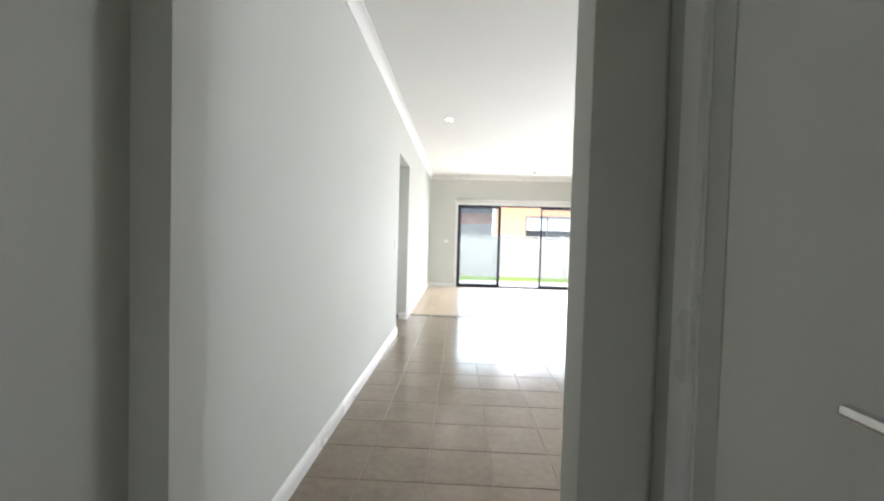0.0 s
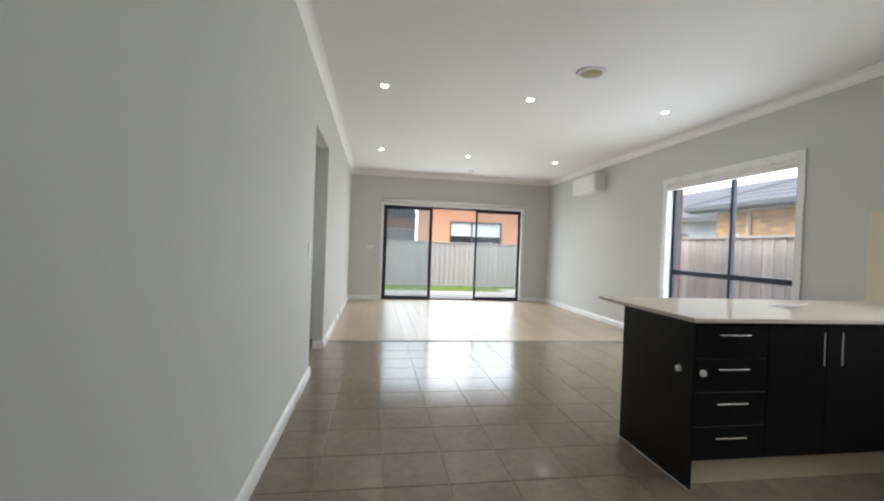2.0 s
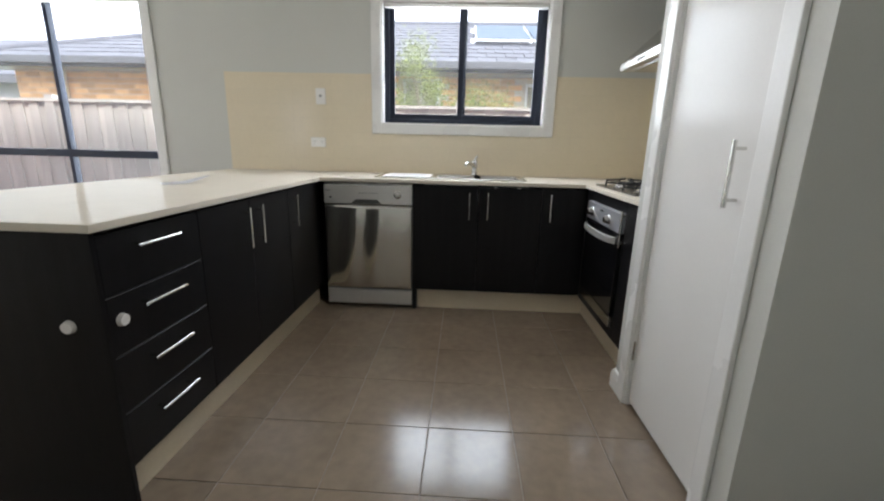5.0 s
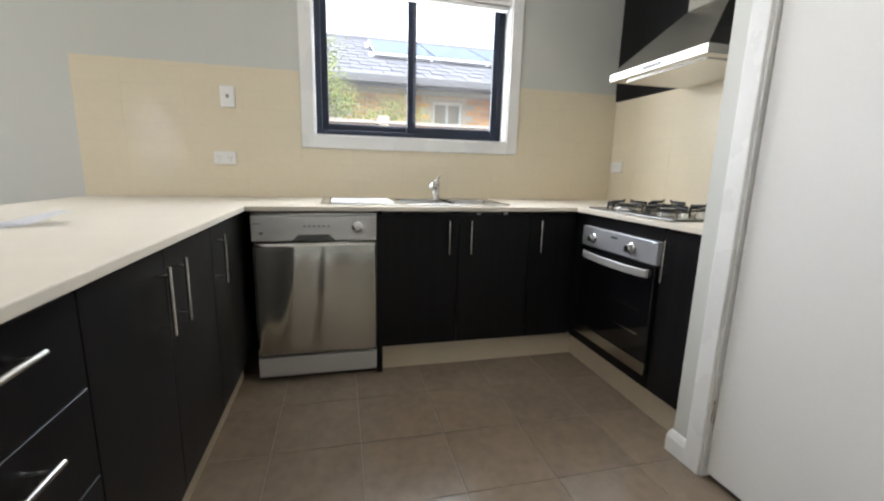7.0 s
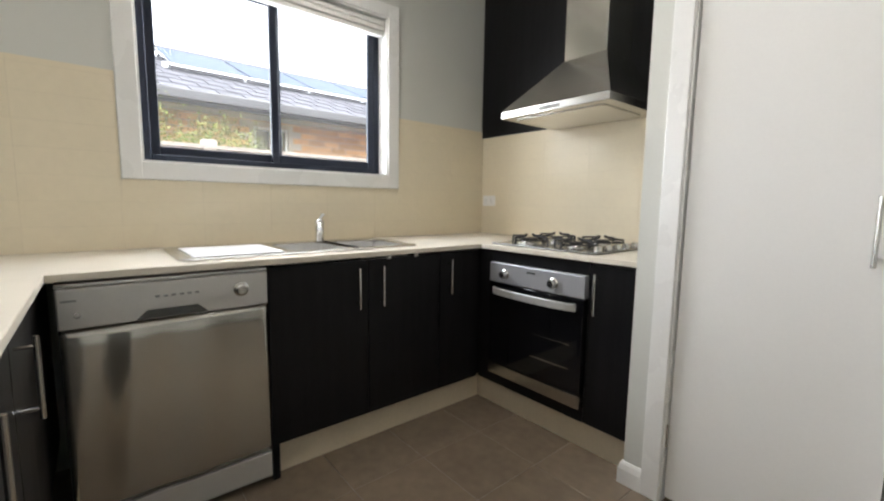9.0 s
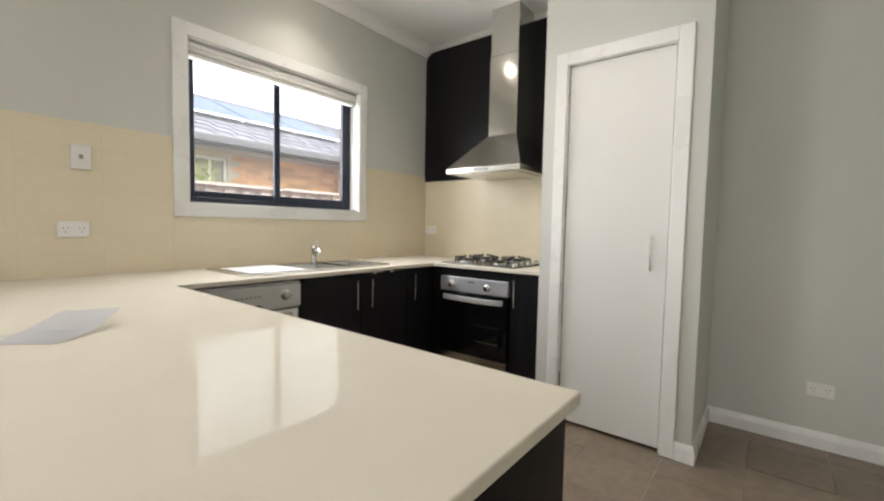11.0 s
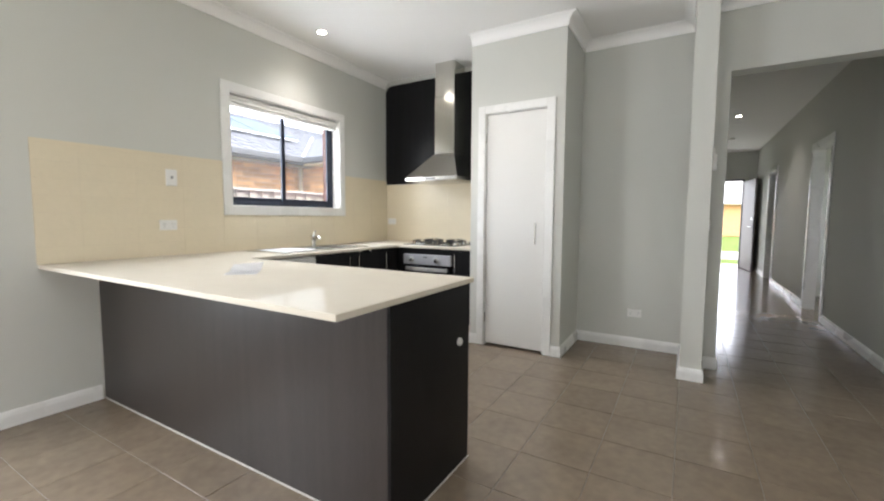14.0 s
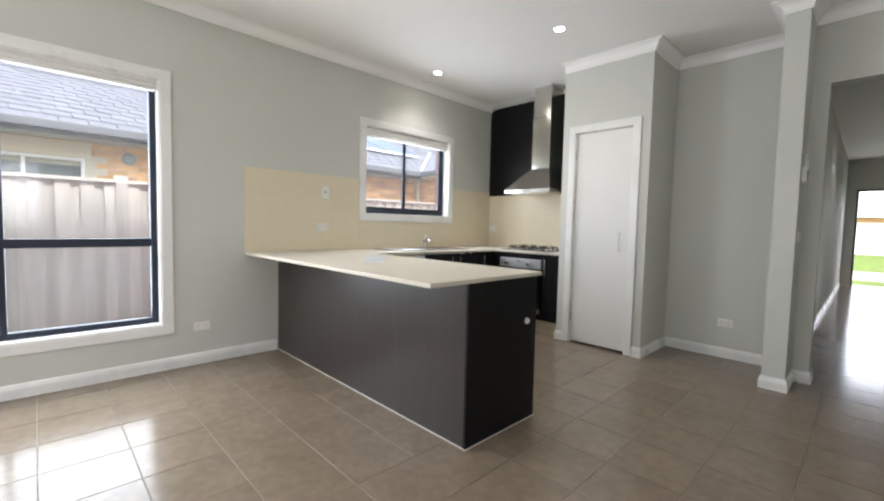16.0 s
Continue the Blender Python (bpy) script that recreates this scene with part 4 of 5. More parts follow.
# ---------------------------------------------------------------- fittings
def plate(name, centre, normal, w, h, label, category, group="", switches=0, sockets=0):
    """A wall plate: normal is 'x-', 'x+', 'y-' or 'y+'."""
    t = thing(name, centre, label, category, group)
    cx, cy, cz = centre
    s = 1 if normal[1] == "+" else -1

    def blk(u0, u1, z0, z1, d0, d1, bv=0.002):
        if normal[0] == "x":
            return B(cx + s * d0, cx + s * d1, cy + u0, cy + u1, cz + z0, cz + z1, bv)
        return B(cx + u0, cx + u1, cy + s * d0, cy + s * d1, cz + z0, cz + z1, bv)

    part("plate", blk(-w / 2, w / 2, -h / 2, h / 2, 0.0, 0.010, 0.003), PLASTIC, t)
    for k in range(sockets):
        u = (k - (sockets - 1) / 2) * w * 0.5
        for du, dzz in ((-0.008, 0.006), (0.008, 0.006), (0, -0.012)):
            part("slot", blk(u + du - 0.0015, u + du + 0.0015, dzz - 0.005, dzz + 0.005, 0.0095, 0.0104, 0), GREYP_SHADE, t)
        part("switch", blk(u - 0.006 + 0.02, u + 0.006 + 0.02, 0.008, 0.028, 0.010, 0.014, 0.001), PLASTIC, t)
    for k in range(switches):
        u = (k - (switches - 1) / 2) * 0.03
        part("switch", lathe(bmesh.new(), (cx + s * 0.010, cy + u, cz) if normal[0] == "x" else (cx + u, cy + s * 0.010, cz), (s, 0, 0) if normal[0] == "x" else (0, s, 0), [(0.0105, 0), (0.010, 0.004), (0.007, 0.006)], 16), PLASTIC, t)
    return t


plate("power_outlet", (XR, 4.70, 0.306), "x-", 0.115, 0.072, "white double power outlet low on the wall", "power outlet", "power outlets", sockets=2)
plate("power_outlet", (1.545, YK, 0.318), "y+", 0.115, 0.072, "white double power outlet in the recess", "power outlet", "power outlets", sockets=2)
plate("power_outlet", (XR - 0.009, 3.665, 1.105), "x-", 0.115, 0.072, "white double power outlet on the cream tiles", "power outlet", "power outlets", sockets=2)
iso = plate("isolator_switch", (XR - 0.009, 3.632, 1.44), "x-", 0.075, 0.115, "white isolator switch plate on the cream tiles", "switch", switches=0)
part("toggle", B(XR - 0.024, XR - 0.019, 3.624, 3.640, 1.432, 1.452, 0.002), GREYP_SHADE, iso, "small grey toggle")
plate("power_outlet", (4.262, YK + 0.009, 1.118), "y+", 0.115, 0.072, "white power outlet on the cream tiles", "power outlet", "power outlets", sockets=2)
plate("light_switch", (CX0, 1.660, 1.122), "x-", 0.115, 0.075, "white light switch plate on the wall end", "light switch", "light switches", switches=2)
plate("light_switch", (XL, 5.21, 1.13), "x+", 0.075, 0.115, "white light switch on the long wall", "light switch", "light switches", switches=1)
plate("light_switch", (0.30, YF, 1.14), "y-", 0.115, 0.075, "white light switch beside the sliding door", "light switch", "light switches", switches=2)
TY, TZ = 1.66, 1.515             # foot of the heating controller
th = thing("thermostat", (CX0, TY, TZ), "white heating controller with a dark grey display", "thermostat")
part("body", B(CX0 - 0.030, CX0 - 0.0005, TY - 0.049, TY + 0.049, TZ, TZ + 0.104, 0.004), PLASTIC, th)
part("display", B(CX0 - 0.0308, CX0 - 0.029, TY - 0.034, TY + 0.040, TZ + 0.028, TZ + 0.090), SCREEN, th, "dark grey display")
part("brand_bar", B(CX0 - 0.0306, CX0 - 0.029, TY - 0.021, TY + 0.012, TZ + 0.094, TZ + 0.097), GREYP_SHADE, th)
for k in range(4):
    part("button", B(CX0 - 0.032, CX0 - 0.029, TY - 0.033 + k * 0.019, TY - 0.021 + k * 0.019, TZ + 0.009, TZ + 0.017, 0.001, 1), GREYP_SHADE, th)
rh_ = plate("remote_holder", (CX0, 1.555, 1.66), "x-", 0.05, 0.15, "white plastic remote holder beside the thermostat", "holder")
part("pocket", B(CX0 - 0.022, CX0 - 0.0101, 1.533, 1.577, 1.588, 1.68, 0.004), PLASTIC, rh_)

ac = thing("air_conditioner", (XR, 8.75, 2.257), "white wall-mounted split-system air conditioner", "air conditioner")
part("body", B(XR - 0.21, XR - 0.001, 8.32, 9.17, 2.265, 2.575, 0.03, 4), PLASTIC, ac)
part("louvre", B(XR - 0.19, XR - 0.06, 8.38, 9.11, 2.257, 2.266, 0.002), PLASTIC, ac)
part("seam", B(XR - 0.2115, XR - 0.205, 8.36, 9.13, 2.335, 2.338), GREYP_SHADE, ac)

for x, y in ((0.455, 5.76), (1.965, 5.76), (3.515, 5.75), (0.468, 8.56), (1.943, 8.62), (3.53, 8.63), (3.975, 2.53), (2.53, 2.53), (0.557, -2.83)):
    d = thing("downlight", (x, y, CEILING), "small round recessed white ceiling downlight, lit", "downlight", "ceiling downlights")
    part("ring", lathe(bmesh.new(), (x, y, CEILING - 0.001), (0, 0, -1), [(0.046, 0), (0.046, 0.003), (0.036, 0.006), (0.034, 0.002)]), TRIM, d)
    part("lens", lathe(bmesh.new(), (x, y, CEILING - 0.003), (0, 0, -1), [(0.034, 0), (0.033, 0.003), (0.02, 0.004)]), LAMP, d, "glowing lens")
    sp = new("downlight_beam", bpy.data.lights.new("downlight_beam", "SPOT"))
    sp.data.energy, sp.data.spot_size, sp.data.spot_blend, sp.data.shadow_soft_size, sp.data.color = LAMPW, radians(120), 0.8, 0.04, (1, 0.97, 0.92)
    sp.matrix_world = look((x, y, CEILING - 0.012), (x, y, 0.001 + 0.0))
v = thing("ceiling_vent", (2.232, 5.0, CEILING), "round tan ceiling air diffuser with a white rim", "vent")
part("rim", lathe(bmesh.new(), (2.232, 5.0, CEILING - 0.001), (0, 0, -1), [(0.125, 0), (0.12, 0.012), (0.095, 0.016), (0.09, 0.006)], 32), TRIM, v)
part("cone", lathe(bmesh.new(), (2.232, 5.0, CEILING - 0.006), (0, 0, -1), [(0.088, 0), (0.085, 0.012), (0.05, 0.022), (0.02, 0.024)], 32), VENTM, v)
for name, x, y in (("smoke_alarm", 2.30, 9.93), ("smoke_alarm", 0.49, -4.94)):
    s = thing(name, (x, y, CEILING), "round white smoke alarm on the ceiling", "smoke alarm")
    part("body", lathe(bmesh.new(), (x, y, CEILING - 0.001), (0, 0, -1), [(0.055, 0), (0.055, 0.02), (0.04, 0.035), (0.02, 0.037)]), PLASTIC, s, smooth=False)

# metal strip between tiles and living room floor
tagged(mesh_ob("floor_trim", B(XL, XR, LINE - 0.012, LINE + 0.012, 0.0005, 0.006, 0.002, 1), GREYP_SHADE), "thin dark strip between the two floors", "trim", kind="structure")

# ---------------------------------------------------------------- outside
GZ = -0.22
tagged(mesh_ob("ground", B(-400, 400, -400, 400, -0.6, GZ), GRASS), "mown green grass round the houses", "ground", kind="structure")
tagged(mesh_ob("side_path", B(XR + 0.27, 5.9, -9, 15.5, GZ - 0.05, GZ + 0.02), CONCRETE), "concrete strip beside the house", "pavement", kind="structure")
tagged(mesh_ob("rear_paving", B(-2.2, XR + 0.26, YF + 0.27, 13.6, GZ - 0.05, -0.10), CONCRETE), "pale concrete paving outside the sliding door", "pavement", kind="structure")
tagged(mesh_ob("porch_slab", B(-0.5, 1.2, HY - 2.0, HY - 0.13, GZ - 0.05, -0.10), CONCRETE), "pale concrete porch slab at the front door", "pavement", kind="structure")
tagged(mesh_ob("road", B(-200, 200, -16.2, -12.1, GZ - 0.3, GZ + 0.012), CONCRETE), "pale concrete street in front of the house", "road", kind="structure")


def joined_boxes(name, boxes, material, label, category, parent=None, kind="stuff"):
    """Many small boxes, each given as 8 corner points, in one mesh."""
    vs, fs = [], []
    for c in boxes:
        k = len(vs)
        vs += c
        fs += [[k + i for i in f] for f in ((0, 2, 3, 1), (4, 5, 7, 6), (0, 1, 5, 4), (2, 6, 7, 3), (0, 4, 6, 2), (1, 3, 7, 5))]
    me = bpy.data.meshes.new(name)
    me.from_pydata(vs, [], fs)
    me.materials.append(material)
    ob = new(name, me)
    if parent:
        put(ob, parent)
    return tagged(ob, label, "" if parent else category, kind=kind)


def corners(x0, x1, y0, y1, z0, z1):
    return [(x, y, z) for z in (z0, z1) for y in (y0, y1) for x in (x0, x1)]


def island_tone(m, amount):
    """Vary a joined material piece by piece."""
    n, l = m.node_tree.nodes, m.node_tree.links
    b = n["Principled BSDF"]
    src = b.inputs["Base Color"].links[0].from_socket
    gi = n.new("ShaderNodeNewGeometry")
    mr = n.new("ShaderNodeMapRange")
    mr.inputs["To Min"].default_value, mr.inputs["To Max"].default_value = 1 - amount, 1 + amount
    l.new(gi.outputs["Random Per Island"], mr.inputs[0])
    mx = n.new("ShaderNodeVectorMath")
    mx.operation = "SCALE"
    l.new(src, mx.inputs[0])
    l.new(mr.outputs[0], mx.inputs["Scale"])
    l.new(mx.outputs[0], b.inputs["Base Color"])


island_tone(BRICK_O, 0.22)
island_tone(ROOF, 0.15)


def fence(name, axis, at, a0, a1, z0, z1, material, label, out, width=0.105):
    """A paling fence along axis at a fixed place; out is the side on which the palings overlap."""
    t = thing(name, (at, (a0 + a1) / 2, z0) if axis == "y" else ((a0 + a1) / 2, at, z0), label, "fence")
    n = int((a1 - a0) / (width * 0.86))

    def blk(u0, u1, d0, d1, w0, w1):
        return B(at + d0 * out, at + d1 * out, u0, u1, w0, w1) if axis == "y" else B(u0, u1, at + d0 * out, at + d1 * out, w0, w1)

    me = None
    for i in range(n):
        u = a0 + (a1 - a0) * i / n
        if me is None:
            first = part("paling", blk(a0, a0 + width, 0.0, 0.014, z0, z1 - 0.03), material, t)
            me = first.data
            continue
        ob = new("paling", me)
        put(ob, t)
        off = (0.018 * (i % 2) + random.uniform(-0.001, 0.001)) * out
        dz = random.uniform(-0.008, 0.004)
        ob.matrix_basis = pose(off, u - a0, dz) if axis == "y" else pose(u - a0, off, dz)
    for zz in (z0 + 0.25, (z0 + z1) / 2, z1 - 0.25):
        part("rail", blk(a0, a1, -0.045, -0.002, zz - 0.035, zz + 0.035), material, t)
    k = int((a1 - a0 - 1.1) / 2.4)
    for i in range(k + 1):
        u = a0 + 1.0 + i * 2.4
        part("post", blk(u - 0.05, u + 0.05, -0.06, 0.052, z0, z1 + 0.045), material, t)
    part("capping", blk(a0, a1, -0.03, 0.055, z1 - 0.03, z1), material, t, "flat timber capping rail")
    return t


fence("side_fence", "y", 6.0, -3.2, 15.8, GZ, 1.53, PALING, "weathered grey timber paling fence beside the house", -1)
fence("rear_fence", "x", 16.5, -6.0, 11.0, GZ, 1.37, METALF, "weathered grey timber paling fence behind the lawn", -1)

# neighbouring brick house beyond the side fence
NX, NG, NY0, NY1 = 8.40, 2.22, -9.0, 10.35
nh = thing("neighbour_house", (11.5, 1.5, GZ), "single-storey orange brick house with a slate-grey tiled roof", "house")
NW = [(1.10, 1.58, 1.25, 2.12), (5.12, 6.35, 1.25, 1.97), (3.0, 3.6, 1.25, 2.17)]
nb = wall("brick_wall", MORTAR, "y", NY0, NY1, NX, NX + 0.2, GZ, 2.45, NW)
del nb["kind"], nb["category"]
put(nb, nh)
bricks = []
r = 0
z = 0.9
while z < 2.40:
    y = -4.0 + (0.12 if r % 2 else 0.0)
    while y < NY1 - 0.02:
        yb = min(y + 0.23, NY1 - 0.002)
        if not any(w[0] - 0.02 < yb and y < w[1] + 0.02 and w[2] - 0.02 < z + 0.076 and z < w[3] + 0.02 for w in NW):
            d = random.uniform(0.004, 0.008)
            bricks.append(corners(NX - d, NX + 0.01, y, yb, z, z + 0.076))
        y += 0.24
    z += 0.086
    r += 1
joined_boxes("brick", bricks, BRICK_O, "orange face bricks", "", nh)
part("end_wall", B(NX + 0.2, 14.5, NY1 - 0.2, NY1, GZ, 2.45), RENDER_T, nh)
for k, w in enumerate(NW):
    fr = part("window", rect_frame(NX + 0.02, NX + 0.08, w[0], w[1], w[2], w[3], 0.04), TRIM, nh, "white aluminium window with a lowered blind")
    part("blind", B(NX + 0.085, NX + 0.10, w[0] + 0.03, w[1] - 0.03, w[2] + (w[3] - w[2]) * (0.85 if k == 1 else 0.52), w[3] - 0.03), KICK, fr, "beige blind half lowered")
    part("mullion", B(NX + 0.03, NX + 0.07, (w[0] + w[1]) / 2 - 0.02, (w[0] + w[1]) / 2 + 0.02, w[2] + 0.04, w[3] - 0.04), TRIM, fr)
    part("pane", B(NX + 0.060, NX + 0.064, w[0] + 0.03, w[1] - 0.03, w[2] + 0.03, w[3] - 0.03), GLASS, fr)
    # grey sheet that stands in for the dim room inside
    part("room_shade", B(NX + 0.21, NX + 0.23, w[0] - 0.1, w[1] + 0.1, w[2] - 0.1, w[3] + 0.1), GREYP_SHADE, nh)
part("lintel", B(NX - 0.02, NX - 0.009, 5.05, 6.42, 1.975, 2.18), KICK, nh, "cream lintel panel over the window")
part("fascia", B(7.92, 8.0, NY0 - 0.4, NY1 + 0.35, NG - 0.02, NG + 0.13), GUTTER, nh, "dark fascia board")
# soffit greyed: the shadow under the gutter is put into its colour
part("soffit", B(8.0, NX, NY0 - 0.4, NY1 + 0.35, NG - 0.02, NG + 0.0), GREYP_SHADE, nh)
part("gutter", B(7.83, 7.92, NY0 - 0.4, NY1 + 0.4, NG + 0.02, NG + 0.13, 0.01), GUTTER, nh, "dark metal gutter")
part("downpipe", rod(bmesh.new(), (NX - 0.06, 9.43, GZ), (NX - 0.06, 9.43, NG), 0.045), KICK, nh, "round cream downpipe")
part("vent", lathe(bmesh.new(), (NX - 0.004, 4.62, 2.02), (-1, 0, 0), [(0.09, 0), (0.09, 0.03), (0.05, 0.05), (0.02, 0.05)], 16), GREYP_SHADE, nh, "round grey wall vent")
# brick wing standing forward of the wall
WX, WY = 6.9, -1.05
part("wing_wall", B(WX, NX - 0.012, -5.0, WY, GZ, 2.3), MORTAR, nh)
bricks, z, r = [], 0.9, 0
while z < 2.2:
    x = WX + (0.12 if r % 2 else 0.0)
    while x < NX - 0.03:
        bricks.append(corners(x, min(x + 0.23, NX - 0.013), WY - 0.01, WY + random.uniform(0.004, 0.008), z, z + 0.076))
        x += 0.24
    z += 0.086
    r += 1
joined_boxes("brick", bricks, BRICK_O, "orange face bricks", "", nh)
part("wing_gutter", B(WX - 0.4, 7.83, -0.72, -0.62, NG + 0.02, NG + 0.13, 0.01), GUTTER, nh, "dark metal gutter")
part("wing_soffit", B(WX - 0.4, 8.0, WY, -0.72, NG - 0.02, NG + 0.02), KICK, nh)
part("wing_pipe", rod(bmesh.new(), (8.30, -0.96, GZ), (8.30, -0.96, NG), 0.045), KICK, nh, "cream downpipe in the corner")
wr_ = bmesh.new()
wv = [wr_.verts.new(p) for p in ((WX - 0.4, -0.68, NG + 0.10), (7.9, -0.68, NG + 0.10), (10.6, -3.4, NG + 1.16), (WX - 0.4, -3.4, NG + 1.16), (WX - 0.4, -6.1, NG + 0.10), (7.9, -6.1, NG + 0.10))]
for f in ((0, 1, 2, 3), (3, 2, 5, 4), (0, 3, 4)):
    wr_.faces.new([wv[i] for i in f])
part("wing_roof", wr_, ROOF, nh)
part("valley", rod(bmesh.new(), (7.9, -0.68, NG + 0.13), (10.55, -3.35, NG + 1.18), 0.035, n=8), STEELH, nh, "pale metal valley flashing")
# tiled roof: two slopes with a hip at the near end
RX, RZ = 11.7, 3.82
slope = (RZ - NG - 0.10) / (RX - 7.85)
rb = bmesh.new()
pts = [(7.86, NY0, NG + 0.09), (7.86, NY1 + 0.4, NG + 0.09), (RX, NY1 - 3.5, RZ - 0.02), (RX, NY0, RZ - 0.02), (2 * RX - 7.86, NY0, NG + 0.09), (2 * RX - 7.86, NY1 + 0.4, NG + 0.09)]
vs = [rb.verts.new(p) for p in pts]
for f in ((0, 3, 2, 1), (1, 2, 5), (2, 3, 4, 5), (0, 1, 5, 4), (0, 4, 3)):
    rb.faces.new([vs[i] for i in f])
part("roof", rb, ROOF, nh, "slate-grey tiled roof")
tiles = []
row = 0
x = 7.84
while x < RX - 0.1:
    zt = NG + 0.11 + slope * (x - 7.85)
    end = NY1 + 0.38 - max(0.0, (x - 7.85)) * (3.9 / (RX - 7.85))
    y = -6.0 + (0.15 if row % 2 else 0.0)
    while y < end - 0.05:
        yb = min(y + 0.292, end)
        x1 = min(x + 0.36, RX)
        za, zb = zt + 0.022, zt + 0.006 + slope * (x1 - x)
        mid = [(x, y, za - 0.03), (x1, y, zb - 0.03), (x, yb, za - 0.03), (x1, yb, zb - 0.03), (x, y, za), (x1, y, zb), (x, yb, za + 0.008), (x1, yb, zb + 0.008)]
        tiles.append(mid)
        y += 0.30
    x += 0.32
    row += 1
joined_boxes("roof_tile", tiles, ROOF, "overlapping slate-grey roof tiles", "", nh)
part("ridge_cap", rod(bmesh.new(), (RX, NY0, RZ + 0.0), (RX, NY1 - 3.5, RZ + 0.0), 0.09, n=10), ROOF, nh)
part("hip_cap", rod(bmesh.new(), (RX, NY1 - 3.5, RZ), (7.9, NY1 + 0.38, NG + 0.13), 0.08, n=10), ROOF, nh)
sp_ = thing("solar_array", (9.8, 0.8, 3.0), "row of blue-black solar panels with silver frames on the roof", "solar panels")
for k in range(4):
    y0 = 2.45 - (k + 1) * 1.03
    for nm, mt, inset, up in (("frame", CHROME, 0.0, 0.09), ("panel", SOLAR, 0.022, 0.104)):
        bm = bmesh.new()
        xa, xb = 9.15 + inset, 10.75 - inset
        za, zb = NG + 0.11 + slope * (xa - 7.85) + up, NG + 0.11 + slope * (xb - 7.85) + up
        c = [(xa, y0 + inset, za), (xb, y0 + inset, zb), (xa, y0 + 1.0 - inset, za), (xb, y0 + 1.0 - inset, zb)]
        v8 = [bm.verts.new(p) for p in c] + [bm.verts.new((p[0], p[1], p[2] + 0.03)) for p in c]
        for f in ((0, 2, 3, 1), (4, 5, 7, 6), (0, 1, 5, 4), (2, 6, 7, 3), (0, 4, 6, 2), (1, 3, 7, 5)):
            bm.faces.new([v8[i] for i in f])
        part(nm, bm, mt, sp_)
part("rail", B(9.3, 9.34, -1.6, 2.5, NG + 0.11 + slope * 1.45 + 0.03, NG + 0.11 + slope * 1.45 + 0.10), CHROME, sp_)
part("rail", B(10.4, 10.44, -1.6, 2.5, NG + 0.11 + slope * 2.55 + 0.03, NG + 0.11 + slope * 2.55 + 0.10), CHROME, sp_)


def bush(name, base, height, spread, n, label, seed):
    """A tapered stem with limbs and many small leaves."""
    rng = random.Random(seed)
    t = thing(name, base, label, "tree")
    bx0, by0, bz0 = base
    tb = rod(bmesh.new(), base, (bx0, by0, bz0 + height * 0.75), 0.035, 0.012, 8)
    tips = []
    for k in range(14):
        h = bz0 + height * rng.uniform(0.3, 0.75)
        a = rng.uniform(0, math.tau)
        e = (bx0 + math.cos(a) * spread * rng.uniform(0.4, 1.0) * 0.6, by0 + math.sin(a) * spread * rng.uniform(0.5, 1.0), min(h + rng.uniform(0.2, 0.6), bz0 + height))
        rod(tb, (bx0, by0, h), e, 0.012, 0.004, 6)
        tips.append(e)
    tips.append((bx0, by0, bz0 + height))
    part("trunk", tb, BARK, t)
    vs, fs = [], []
    for _ in range(n):
        c = Vector(rng.choice(tips)) + Vector([rng.gauss(0, 0.11) for _ in range(3)])
        d, s_ = Vector([rng.gauss(0, 1) for _ in range(3)]).normalized(), Vector([rng.gauss(0, 1) for _ in range(3)]).normalized()
        ln, wd = rng.uniform(0.02, 0.045), rng.uniform(0.005, 0.010)
        k = len(vs)
        vs += [tuple(c), tuple(c + d * ln * 0.5 + s_ * wd), tuple(c + d * ln), tuple(c + d * ln * 0.5 - s_ * wd)]
        fs.append((k, k + 1, k + 2, k + 3))
    me = bpy.data.meshes.new("crown")
    me.from_pydata(vs, [], fs)
    me.materials.append(LEAF)
    put(new("crown", me), t)


bush("small_tree", (6.7, 3.15, GZ), 2.5, 0.34, 9000, "young light-green tree behind the side fence", 3)
bush("shrub", (6.75, 2.4, GZ), 1.95, 0.40, 8000, "light-green shrub behind the side fence", 5)

# rear house
rh = thing("rear_house", (4.0, 24, GZ), "tan rendered house with dark-framed windows behind the rear fence", "house")
wr = wall("wall", RENDER_T, "x", 2.35, 12.0, 21.0, 21.2, GZ, 3.6, [(3.85, 6.4, 1.3, 2.42)])
del wr["kind"], wr["category"]
put(wr, rh)
rw = part("window", yframe(3.85, 6.4, 20.98, 21.08, 1.3, 2.42, 0.07), GUTTER, rh, "dark-framed window with a white blind")
part("blind", B(3.92, 6.33, 21.07, 21.09, 1.72, 2.35), BLINDG, rw, "white blind half lowered")
part("mullion", B(4.9, 4.96, 20.985, 21.06, 1.37, 2.35), GUTTER, rw)
# black sheet behind the window, in place of an unlit room
part("room_shade", B(3.7, 6.6, 21.21, 21.25, 1.2, 2.6), IRON_SHADE, rh)
# the shade on the garage front is part of its dark grey colour
part("wing_wall", B(-6.0, 2.34, 22.4, 22.6, GZ, 2.0), mat("shaded_garage_front", (0.16, 0.15, 0.145), 0.6, var=0.15), rh, "shaded grey garage front")
part("lintel", B(-6.0, 2.34, 22.3, 22.6, 2.01, 2.6), ROOFB, rh, "red-brown fascia over the garage")
gr = bmesh.new()
gv = [gr.verts.new(p) for p in ((-6.3, 21.9, 2.6), (2.34, 21.9, 2.6), (2.34, 24.5, 3.75), (-6.3, 24.5, 3.75), (-6.3, 24.5, 2.6), (2.34, 24.5, 2.6))]
